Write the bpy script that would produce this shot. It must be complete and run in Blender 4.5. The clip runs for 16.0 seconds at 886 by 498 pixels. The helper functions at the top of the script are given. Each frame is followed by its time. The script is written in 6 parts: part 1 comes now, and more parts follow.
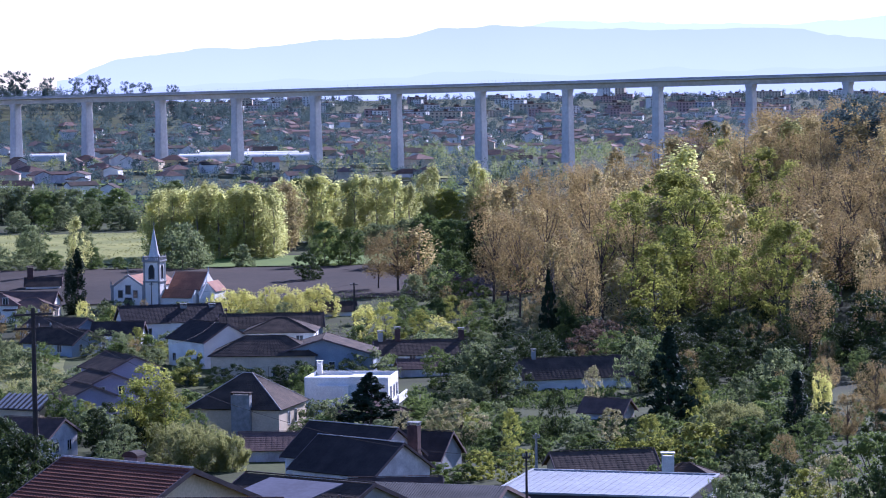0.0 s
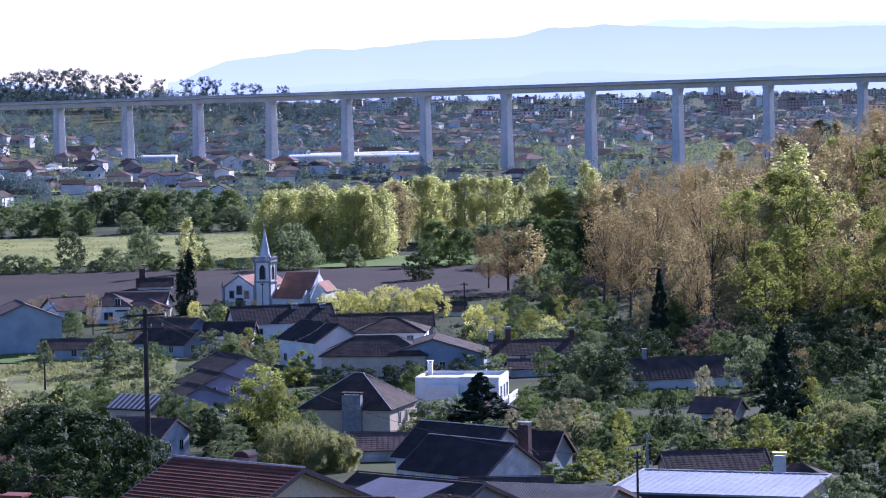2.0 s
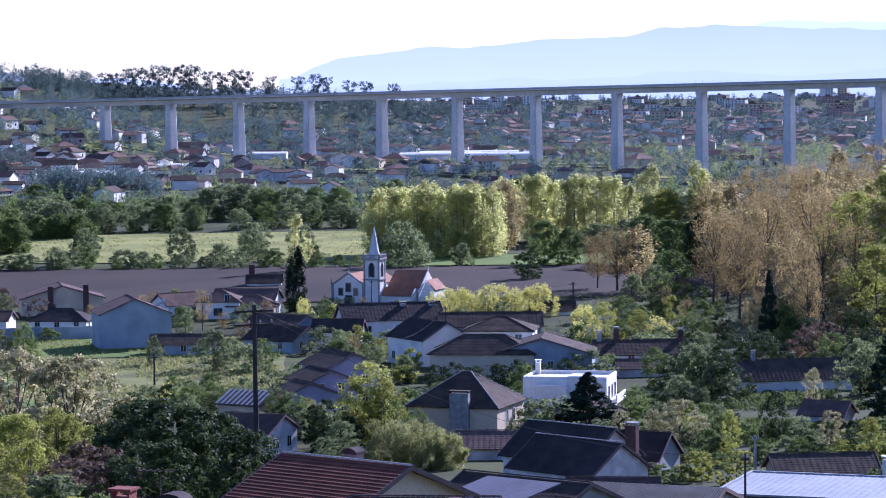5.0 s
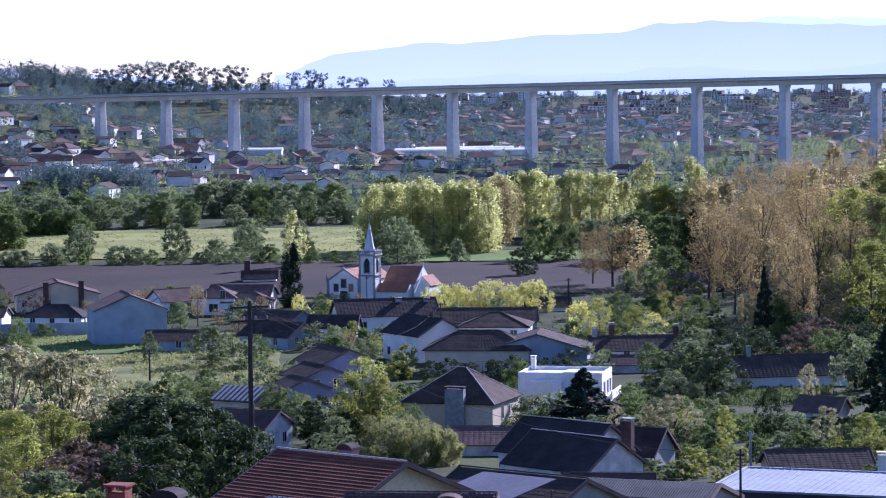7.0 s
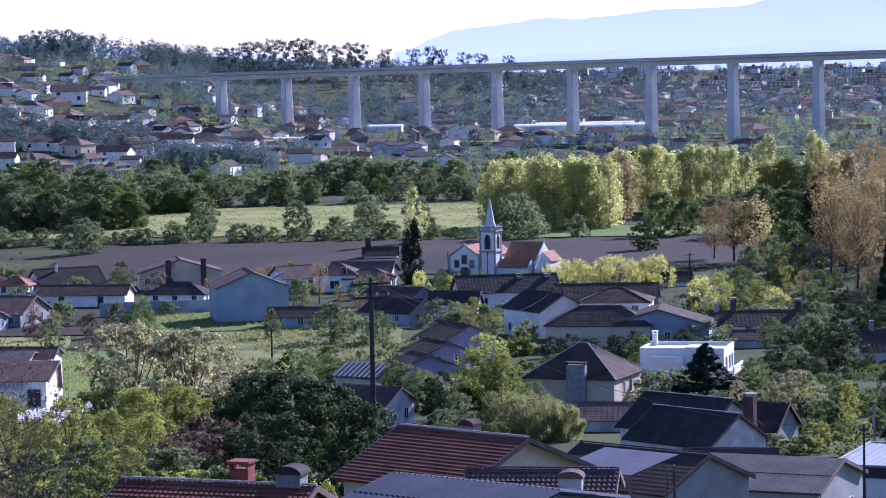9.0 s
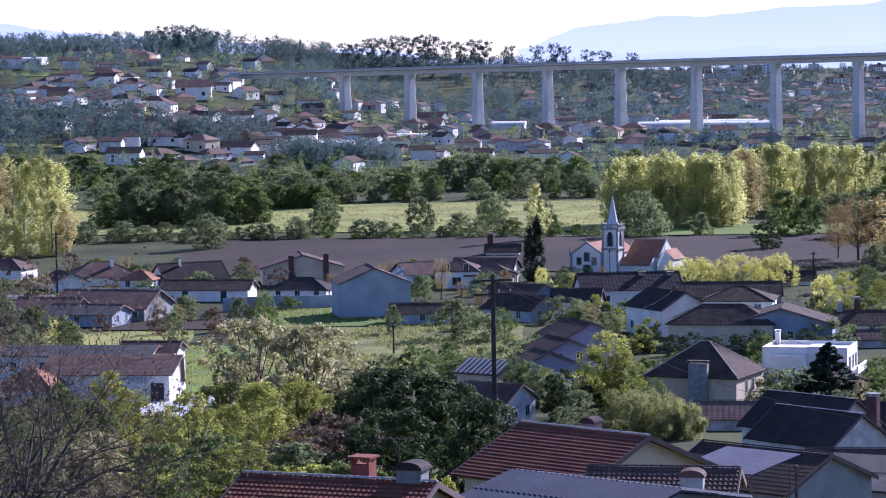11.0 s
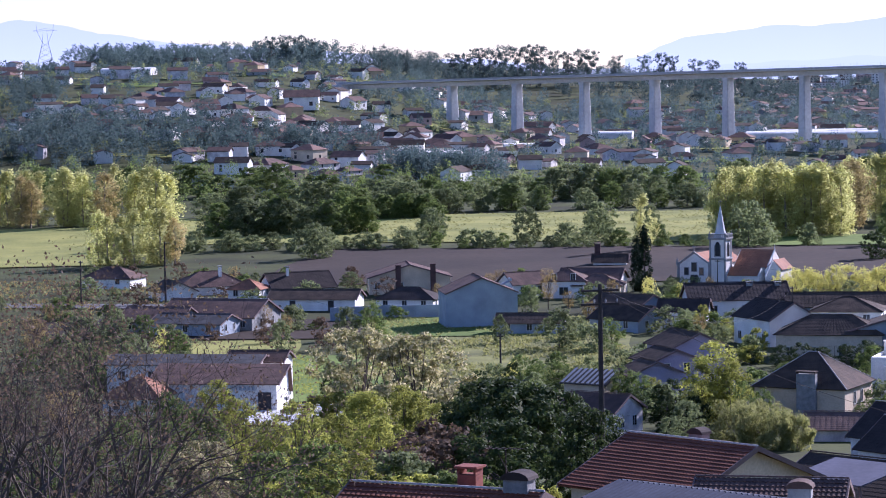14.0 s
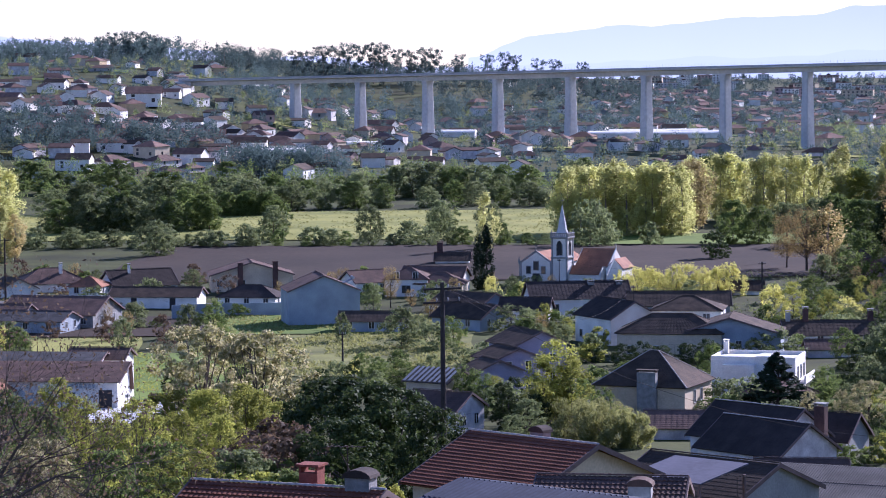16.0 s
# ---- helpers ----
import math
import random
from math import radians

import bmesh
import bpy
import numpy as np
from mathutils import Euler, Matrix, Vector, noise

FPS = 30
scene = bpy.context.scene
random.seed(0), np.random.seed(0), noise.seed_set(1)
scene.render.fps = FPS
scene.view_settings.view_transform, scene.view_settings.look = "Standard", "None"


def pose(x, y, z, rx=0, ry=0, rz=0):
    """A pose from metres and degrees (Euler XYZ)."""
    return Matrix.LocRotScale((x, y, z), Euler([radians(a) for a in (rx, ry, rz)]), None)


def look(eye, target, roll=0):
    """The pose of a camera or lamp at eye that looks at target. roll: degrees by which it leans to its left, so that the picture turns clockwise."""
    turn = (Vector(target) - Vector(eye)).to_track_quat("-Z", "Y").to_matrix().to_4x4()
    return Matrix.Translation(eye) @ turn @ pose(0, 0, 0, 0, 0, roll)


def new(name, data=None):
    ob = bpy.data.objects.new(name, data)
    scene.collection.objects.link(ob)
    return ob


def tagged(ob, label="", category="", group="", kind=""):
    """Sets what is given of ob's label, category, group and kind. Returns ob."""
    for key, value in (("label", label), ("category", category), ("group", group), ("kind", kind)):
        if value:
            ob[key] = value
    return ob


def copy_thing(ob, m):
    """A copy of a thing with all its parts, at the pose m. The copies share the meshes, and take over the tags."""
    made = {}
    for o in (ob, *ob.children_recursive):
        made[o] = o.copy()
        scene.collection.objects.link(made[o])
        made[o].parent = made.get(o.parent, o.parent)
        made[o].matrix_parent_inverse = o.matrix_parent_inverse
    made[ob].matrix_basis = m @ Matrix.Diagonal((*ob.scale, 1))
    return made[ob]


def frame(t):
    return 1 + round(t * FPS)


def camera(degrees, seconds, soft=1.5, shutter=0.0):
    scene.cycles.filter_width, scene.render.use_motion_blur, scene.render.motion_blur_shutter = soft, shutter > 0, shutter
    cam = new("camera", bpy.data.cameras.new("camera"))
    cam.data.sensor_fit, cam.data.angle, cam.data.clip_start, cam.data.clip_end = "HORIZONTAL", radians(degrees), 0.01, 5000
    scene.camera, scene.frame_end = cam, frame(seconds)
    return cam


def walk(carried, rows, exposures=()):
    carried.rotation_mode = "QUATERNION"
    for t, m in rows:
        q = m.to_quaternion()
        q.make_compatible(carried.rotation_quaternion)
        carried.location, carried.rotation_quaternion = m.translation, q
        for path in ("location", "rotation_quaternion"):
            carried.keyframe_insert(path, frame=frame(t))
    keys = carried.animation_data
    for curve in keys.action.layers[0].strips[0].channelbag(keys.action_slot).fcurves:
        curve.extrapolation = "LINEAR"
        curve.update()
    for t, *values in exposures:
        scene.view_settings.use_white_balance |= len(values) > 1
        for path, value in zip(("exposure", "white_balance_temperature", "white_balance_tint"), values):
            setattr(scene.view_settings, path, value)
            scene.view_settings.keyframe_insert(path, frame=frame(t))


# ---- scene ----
cam = camera(17.82, 16.0, soft=1.0)
EYE = (0.0, 0.0, 50.0)
# seconds, yaw, pitch, roll of a hand-held pan from one spot on the hillside
PAN = [
    (0.0, -5.793, -3.565, -0.772), (0.5, -5.229, -3.529, -1.027), (1.0, -4.686, -3.509, -1.106),
    (1.5, -4.117, -3.520, -1.131), (2.0, -3.556, -3.531, -1.070), (2.5, -2.975, -3.508, -1.035),
    (3.0, -2.506, -3.485, -1.009), (3.5, -2.087, -3.485, -0.800), (4.0, -1.729, -3.538, -0.676),
    (4.5, -1.500, -3.545, -0.650), (5.4, -1.290, -3.500, -0.640),
    (6.5, -1.341, -3.484, -0.641), (7.0, -1.434, -3.608, -0.648), (7.5, -1.117, -3.757, -0.803),
    (8.0, -0.598, -3.877, -0.879), (8.5, 0.177, -3.966, -1.009), (9.0, 1.024, -4.057, -1.140),
    (11.5, 3.996, -4.064, -0.970), (12.0, 4.459, -4.035, -1.036), (12.5, 4.841, -3.983, -0.852),
    (13.0, 5.154, -3.911, -0.926), (13.5, 5.446, -3.853, -0.961), (14.0, 5.679, -3.842, -1.023),
    (14.5, 5.817, -3.849, -0.956), (15.0, 5.574, -3.880, -0.923), (15.1, 5.337, -3.893, -0.879),
    (15.2, 4.802, -3.908, -0.799), (15.3, 4.267, -3.921, -0.702), (15.4, 3.845, -3.930, -0.606), (15.5, 3.452, -3.934, -0.532),
    (16.0, 2.482, -3.926, -0.575),
]
walk(cam, [(t, pose(*EYE, 90 + pitch, 0, yaw) @ pose(0, 0, 0, 0, 0, roll)) for t, yaw, pitch, roll in PAN],
     exposures=[(0.0, 1.08, 4720, 38), (9.0, 1.08, 4740, 38), (12.5, 1.10, 5040, 37), (16.0, 1.10, 5040, 37)])

# ---- world and sun ----
SUN_AZ, SUN_EL = 38.0, 26.0          # degrees to the right of straight ahead, and above the horizon
world = bpy.data.worlds.new("sky")
scene.world = world
world.use_nodes = True
wn = world.node_tree
sky = wn.nodes.new("ShaderNodeTexSky")
sky.sky_type, sky.sun_disc = "NISHITA", False
sky.sun_elevation, sky.sun_rotation = radians(SUN_EL), radians(SUN_AZ)
sky.air_density, sky.dust_density, sky.ozone_density = 1.0, 0.35, 2.6
wn.links.new(sky.outputs[0], wn.nodes["Background"].inputs[0])
wn.nodes["Background"].inputs[1].default_value = 0.07
sun_data = bpy.data.lights.new("sun", "SUN")
sun_data.energy, sun_data.angle, sun_data.color = 5.0, radians(0.55), (1.0, 0.91, 0.74)
sun = new("sun", sun_data)
sd = Vector((math.sin(radians(SUN_AZ)) * math.cos(radians(SUN_EL)), math.cos(radians(SUN_AZ)) * math.cos(radians(SUN_EL)), math.sin(radians(SUN_EL))))
sun.matrix_world = look(sd * 100, (0, 0, 0))


# ---- materials ----
def mat(name, c1, c2=None, scale=1.0, rough=0.8, bump=0.2, metal=0.0, fine=None, coords="Object", vary=0.0, spec=0.1):
    """Two-tone procedural surface: large stains, fine grain and relief."""
    m = bpy.data.materials.new(name)
    m.use_nodes = True
    n, l = m.node_tree.nodes, m.node_tree.links
    p = n["Principled BSDF"]
    p.inputs["Roughness"].default_value, p.inputs["Metallic"].default_value = rough, metal
    p.inputs["Specular IOR Level"].default_value = spec
    c2 = c2 or tuple(v * 0.7 for v in c1)
    tc = n.new("ShaderNodeTexCoord")
    big = n.new("ShaderNodeTexNoise")
    big.inputs["Scale"].default_value, big.inputs["Detail"].default_value = scale, 6
    small = n.new("ShaderNodeTexNoise")
    small.inputs["Scale"].default_value, small.inputs["Detail"].default_value = fine or scale * 9, 4
    for t in (big, small):
        l.new(tc.outputs[coords], t.inputs["Vector"])
    ramp = n.new("ShaderNodeValToRGB")
    ramp.color_ramp.elements[0].position, ramp.color_ramp.elements[1].position = 0.33, 0.68
    ramp.color_ramp.elements[0].color, ramp.color_ramp.elements[1].color = (*c2, 1), (*c1, 1)
    l.new(big.outputs["Fac"], ramp.inputs[0])
    grain = n.new("ShaderNodeMix")
    grain.data_type, grain.blend_type = "RGBA", "MULTIPLY"
    grain.inputs["Factor"].default_value = 0.45
    l.new(ramp.outputs[0], grain.inputs["A"])
    l.new(small.outputs["Fac"], grain.inputs["B"])
    gain = n.new("ShaderNodeMix")
    gain.data_type, gain.blend_type = "RGBA", "MULTIPLY"
    gain.inputs["Factor"].default_value = 1.0
    gain.inputs["B"].default_value = (1.28, 1.28, 1.28, 1)
    l.new(grain.outputs["Result"], gain.inputs["A"])
    out = gain.outputs["Result"]
    if vary:
        info, hsv, rng = n.new("ShaderNodeObjectInfo"), n.new("ShaderNodeHueSaturation"), n.new("ShaderNodeMapRange")
        rng.inputs["To Min"].default_value, rng.inputs["To Max"].default_value = 1 - vary, 1 + vary
        l.new(info.outputs["Random"], rng.inputs["Value"])
        l.new(rng.outputs["Result"], hsv.inputs["Value"])
        l.new(out, hsv.inputs["Color"])
        out = hsv.outputs["Color"]
    l.new(out, p.inputs["Base Color"])
    if bump:
        b = n.new("ShaderNodeBump")
        b.inputs["Strength"].default_value, b.inputs["Distance"].default_value = bump, 0.05
        l.new(small.outputs["Fac"], b.inputs["Height"])
        l.new(b.outputs["Normal"], p.inputs["Normal"])
    return m


def leaf_mat(name, c1, c2, trans=0.45, rough=0.7, vary=0.25):
    """Thin leaves: colour varies leaf by leaf and tree by tree, and sunlight shines through."""
    m = bpy.data.materials.new(name)
    m.use_nodes = True
    n, l = m.node_tree.nodes, m.node_tree.links
    p, o = n["Principled BSDF"], n["Material Output"]
    p.inputs["Roughness"].default_value, p.inputs["Specular IOR Level"].default_value = rough, 0.08
    geo, info = n.new("ShaderNodeNewGeometry"), n.new("ShaderNodeObjectInfo")
    mix = n.new("ShaderNodeMix")
    mix.data_type = "RGBA"
    mix.inputs["A"].default_value, mix.inputs["B"].default_value = (*c1, 1), (*c2, 1)
    l.new(geo.outputs["Random Per Island"], mix.inputs["Factor"])
    hsv, rng = n.new("ShaderNodeHueSaturation"), n.new("ShaderNodeMapRange")
    rng.inputs["To Min"].default_value, rng.inputs["To Max"].default_value = 1 - vary, 1 + vary
    l.new(info.outputs["Random"], rng.inputs["Value"])
    l.new(rng.outputs["Result"], hsv.inputs["Value"])
    l.new(mix.outputs["Result"], hsv.inputs["Color"])
    l.new(hsv.outputs["Color"], p.inputs["Base Color"])
    tr, ms = n.new("ShaderNodeBsdfTranslucent"), n.new("ShaderNodeMixShader")
    through_leaf = n.new("ShaderNodeHueSaturation")          # light that comes through a leaf is purer and stronger than what it throws back
    through_leaf.inputs["Saturation"].default_value, through_leaf.inputs["Value"].default_value = 1.03, 1.3
    l.new(hsv.outputs["Color"], through_leaf.inputs["Color"])
    l.new(through_leaf.outputs["Color"], tr.inputs["Color"])
    ms.inputs[0].default_value = trans
    l.new(p.outputs[0], ms.inputs[1])
    l.new(tr.outputs[0], ms.inputs[2])
    l.new(ms.outputs[0], o.inputs["Surface"])
    return m


M = {
    "grass": mat("meadow_grass", (0.075, 0.085, 0.024), (0.034, 0.036, 0.014), 0.045, 0.95, 0.5, fine=1.2, spec=0.08),
    "lawn": mat("bright_grass", (0.155, 0.205, 0.038), (0.10, 0.14, 0.032), 0.08, 0.95, 0.5, fine=1.5, spec=0.08),
    "dry_grass": mat("pale_field_grass", (0.29, 0.28, 0.072), (0.17, 0.18, 0.045), 0.05, 0.95, 0.5, fine=1.0, spec=0.08),
    "rough_grass": mat("rough_weeds", (0.205, 0.205, 0.06), (0.10, 0.105, 0.036), 0.12, 0.95, 0.7, fine=1.4, spec=0.08),
    "soil": mat("ploughed_soil", (0.052, 0.038, 0.027), (0.034, 0.026, 0.019), 0.03, 0.95, 0.6, fine=0.8, spec=0.08),
    "asphalt": mat("asphalt", (0.16, 0.15, 0.145), (0.11, 0.105, 0.10), 0.3, 0.9, 0.1),
    "concrete": mat("viaduct_concrete", (0.58, 0.57, 0.55), (0.46, 0.455, 0.45), 0.08, 0.85, 0.1),
    "deck_edge": mat("darker_deck_edge", (0.40, 0.40, 0.39), (0.31, 0.31, 0.305), 0.1, 0.85, 0.1),
    "white": mat("white_render", (0.83, 0.80, 0.73), (0.67, 0.63, 0.56), 0.35, 0.85, 0.1, fine=7),
    "worn_white": mat("stained_white_render", (0.75, 0.71, 0.68), (0.42, 0.38, 0.37), 0.5, 0.9, 0.15, fine=5),
    "cream": mat("cream_render", (0.64, 0.53, 0.37), (0.50, 0.41, 0.29), 0.4, 0.9, 0.1, fine=6),
    "grey_wall": mat("grey_cement_render", (0.36, 0.36, 0.34), (0.25, 0.25, 0.24), 0.4, 0.9, 0.15, fine=6),
    "blue_grey": mat("unpainted_blue_grey_render", (0.36, 0.40, 0.43), (0.25, 0.28, 0.31), 0.3, 0.9, 0.15, fine=6),
    "lilac": mat("lilac_grey_render", (0.38, 0.345, 0.42), (0.30, 0.275, 0.34), 0.3, 0.9, 0.1, fine=6),
    "pink": mat("dull_pink_render", (0.52, 0.36, 0.31), (0.42, 0.29, 0.26), 0.3, 0.9, 0.1, fine=6),
    "ochre": mat("ochre_render", (0.55, 0.42, 0.24), (0.44, 0.33, 0.2), 0.3, 0.9, 0.1, fine=6),
    "stone": mat("granite_trim", (0.34, 0.33, 0.31), (0.2, 0.2, 0.19), 1.5, 0.85, 0.2),
    "slate": mat("pale_spire_render", (0.62, 0.62, 0.60), (0.46, 0.46, 0.46), 0.8, 0.8, 0.1),
    "tile_red": mat("red_clay_tile", (0.225, 0.085, 0.048), (0.135, 0.052, 0.032), 0.7, 0.75, 0.2, fine=8, vary=0.12),
    "tile_orange": mat("orange_clay_tile", (0.33, 0.155, 0.085), (0.23, 0.11, 0.065), 0.6, 0.8, 0.2, fine=8, vary=0.12),
    "tile_faded": mat("faded_clay_tile", (0.23, 0.14, 0.10), (0.15, 0.095, 0.075), 0.6, 0.85, 0.2, fine=8, vary=0.15),
    "tile_brown": mat("weathered_brown_tile", (0.16, 0.10, 0.075), (0.09, 0.06, 0.048), 0.6, 0.85, 0.3, fine=7, vary=0.2),
    "tile_dark": mat("old_dark_mossy_tile", (0.098, 0.070, 0.050), (0.050, 0.039, 0.030), 0.6, 0.9, 0.3, fine=7, spec=0.08, vary=0.2),
    "tile_black": mat("near_black_tile", (0.066, 0.050, 0.042), (0.038, 0.030, 0.026), 0.6, 0.85, 0.2, fine=7, vary=0.2),
    "mortar": mat("pale_ridge_mortar", (0.55, 0.50, 0.45), (0.32, 0.28, 0.25), 3.0, 0.9, 0.2),
    "verge": mat("brown_verge_board", (0.20, 0.14, 0.125), (0.13, 0.095, 0.085), 0.8, 0.7, 0.1),
    "eternit": mat("grey_corrugated_fibre_cement", (0.10, 0.095, 0.09), (0.05, 0.048, 0.047), 0.5, 0.85, 0.2, fine=6),
    "metal_sheet": mat("grey_metal_sheet", (0.12, 0.12, 0.155), (0.085, 0.085, 0.11), 0.3, 0.75, 0.05),
    "blue_sheet": mat("blue_grey_corrugated_sheet", (0.075, 0.085, 0.115), (0.045, 0.052, 0.075), 0.3, 0.8, 0.05),
    "white_sheet": mat("white_metal_roofing", (0.34, 0.35, 0.36), (0.27, 0.28, 0.29), 0.15, 0.75, 0.05),
    "brick": mat("red_chimney_brick", (0.27, 0.10, 0.07), (0.17, 0.065, 0.05), 1.5, 0.9, 0.2),
    "dark_brick": mat("dark_brown_chimney", (0.12, 0.07, 0.06), (0.07, 0.045, 0.04), 1.5, 0.9, 0.2),
    "glass": mat("dark_window_glass", (0.03, 0.035, 0.045), (0.02, 0.025, 0.03), 0.5, 0.12, 0.0, spec=0.6),
    "frame": mat("white_window_frame", (0.6, 0.6, 0.58), (0.5, 0.5, 0.48), 2.0, 0.6, 0.0),
    "shutter": mat("dark_door_paint", (0.06, 0.055, 0.055), (0.04, 0.038, 0.038), 1.0, 0.6, 0.0),
    "bark": mat("bark", (0.12, 0.095, 0.075), (0.065, 0.052, 0.043), 1.2, 0.95, 0.4),
    "pale_bark": mat("pale_bark", (0.30, 0.26, 0.21), (0.16, 0.135, 0.11), 1.2, 0.95, 0.4),
    "pole": mat("weathered_pole_wood", (0.075, 0.062, 0.055), (0.045, 0.038, 0.034), 1.0, 0.9, 0.2),
    "steel": mat("galvanised_steel", (0.42, 0.43, 0.45), (0.32, 0.33, 0.34), 1.0, 0.5, 0.05, metal=0.7),
    "lf_poplar": leaf_mat("young_poplar_leaves", (0.38, 0.38, 0.13), (0.50, 0.49, 0.20), 0.66),
    "lf_poplar_tan": leaf_mat("budding_tan_leaves", (0.32, 0.25, 0.11), (0.42, 0.36, 0.15), 0.5),
    "lf_bud": leaf_mat("russet_buds", (0.22, 0.155, 0.065), (0.34, 0.265, 0.10), 0.45),
    "lf_bright": leaf_mat("bright_green_leaves", (0.19, 0.205, 0.042), (0.33, 0.33, 0.072), 0.55),
    "lf_green": leaf_mat("green_leaves", (0.082, 0.115, 0.032), (0.15, 0.185, 0.052), 0.5),
    "lf_dark": leaf_mat("dark_evergreen_leaves", (0.028, 0.046, 0.016), (0.062, 0.08, 0.024), 0.28),
    "lf_olive": leaf_mat("grey_green_leaves", (0.115, 0.14, 0.06), (0.20, 0.225, 0.095), 0.48),
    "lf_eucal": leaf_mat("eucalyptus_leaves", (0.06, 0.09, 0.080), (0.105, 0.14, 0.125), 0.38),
    "lf_conifer": leaf_mat("conifer_needles", (0.018, 0.032, 0.016), (0.035, 0.052, 0.026), 0.15),
    "lf_blossom": leaf_mat("white_blossom", (0.50, 0.44, 0.25), (0.20, 0.20, 0.06), 0.45, vary=0.12),
    "lf_yellow": leaf_mat("yellow_flowering_leaves", (0.56, 0.51, 0.15), (0.44, 0.44, 0.12), 0.55, vary=0.15),
    "lf_red": leaf_mat("reddish_leaves", (0.10, 0.07, 0.048), (0.155, 0.108, 0.065), 0.3),
    "lf_cane": leaf_mat("cane_leaves", (0.17, 0.18, 0.055), (0.30, 0.29, 0.11), 0.45),
}


# ---- helpers for building ----
def link_mesh(name, verts, faces, material, parent=None, label="", smooth=False):
    me = bpy.data.meshes.new(name)
    me.from_pydata([tuple(v) for v in verts], [], [tuple(f) for f in faces])
    me.materials.append(material)
    if smooth:
        me.polygons.foreach_set("use_smooth", [True] * len(me.polygons))
    me.update()
    ob = new(name, me)
    if parent:
        ob.parent = parent
    if label:
        ob["label"] = label
    return ob


def part(name, bm, material, parent, label="", smooth=False):
    me = bpy.data.meshes.new(name)
    bmesh.ops.recalc_face_normals(bm, faces=bm.faces)
    bm.to_mesh(me)
    bm.free()
    me.materials.append(material)
    if smooth:
        me.polygons.foreach_set("use_smooth", [True] * len(me.polygons))
    ob = new(name, me)
    if parent:
        ob.parent = parent
    if label:
        ob["label"] = label
    return ob


def thing(name, x, y, z, spin, label, category, group="", kind=""):
    ob = new(name)
    ob.empty_display_size = 0.5
    ob.matrix_basis = pose(x, y, z, 0, 0, spin)
    return tagged(ob, label, category, group, kind)


def box(bm, x0, x1, y0, y1, z0, z1, bevel=0.0):
    vs = [bm.verts.new((x, y, z)) for z in (z0, z1) for y in (y0, y1) for x in (x0, x1)]
    fs = [bm.faces.new([vs[i] for i in f]) for f in ((0, 2, 3, 1), (4, 5, 7, 6), (0, 1, 5, 4), (2, 6, 7, 3), (0, 4, 6, 2), (1, 3, 7, 5))]
    if bevel:
        es = list({e for f in fs for e in f.edges})
        bmesh.ops.bevel(bm, geom=es, offset=bevel, segments=1, affect="EDGES")
    return bm


def boxes(*args, bevel=0.0):
    bm = bmesh.new()
    for a in args:
        box(bm, *a, bevel=bevel)
    return bm


def poly_slab(bm, pts, t):
    """A slab of thickness t under the polygon pts."""
    top = [bm.verts.new(p) for p in pts]
    low = [bm.verts.new((p[0], p[1], p[2] - t)) for p in pts]
    bm.faces.new(top)
    bm.faces.new(low[::-1])
    k = len(pts)
    for i in range(k):
        bm.faces.new((top[i], low[i], low[(i + 1) % k], top[(i + 1) % k]))
    return bm


def tubes(segs, sides=5):
    """Tapered rods: (p0, p1, r0, r1)."""
    V, F = [], []
    for p0, p1, r0, r1 in segs:
        p0, p1 = Vector(p0), Vector(p1)
        d = (p1 - p0).normalized()
        u = d.orthogonal().normalized()
        w = d.cross(u)
        b = len(V)
        for p, r in ((p0, r0), (p1, r1)):
            for k in range(sides):
                a = 2 * math.pi * k / sides
                V.append(p + u * (r * math.cos(a)) + w * (r * math.sin(a)))
        for k in range(sides):
            k2 = (k + 1) % sides
            F.append((b + k, b + k2, b + sides + k2, b + sides + k))
        F.append(tuple(range(b + sides, b + 2 * sides)))
        F.append(tuple(range(b + sides - 1, b - 1, -1)))
    return V, F


def sstep(v):
    v = min(1.0, max(0.0, v))
    return v * v * (3 - 2 * v)


PROFILE_Y = (-80, 0, 60, 120, 170, 230, 300, 350, 420, 500, 700, 900)
PROFILE_Z = (56, 48.2, 37, 26, 19.5, 11, 5, 2.5, 1, 0, 0, 0)


def ground_z(x, y):
    """Height of the land: the hillside under the eye, the flat valley, a wooded rise, and the far hills."""
    z = float(np.interp(y, PROFILE_Y, PROFILE_Z))
    z += 7 * sstep((y - 900) / 400)
    wood = 24 * sstep((x - 70) / 130) * sstep((y - 400) / 230) * (1 - sstep((y - 700) / 400))
    hill = 40 * sstep((y - 900) / 800) * sstep((-60 - x) / 200)
    ridge = 26 * sstep((y - 1500) / 500) * sstep((170 - x) / 300)
    far = max(hill, ridge) * (1 - 0.8 * sstep((y - 2600) / 900))
    n = noise.noise((x * 0.012, y * 0.008, 0.3)) * min(1.5, y * 0.0012 + 0.3)
    return z + wood + far + n * (1 - sstep((120 - y) / 60))


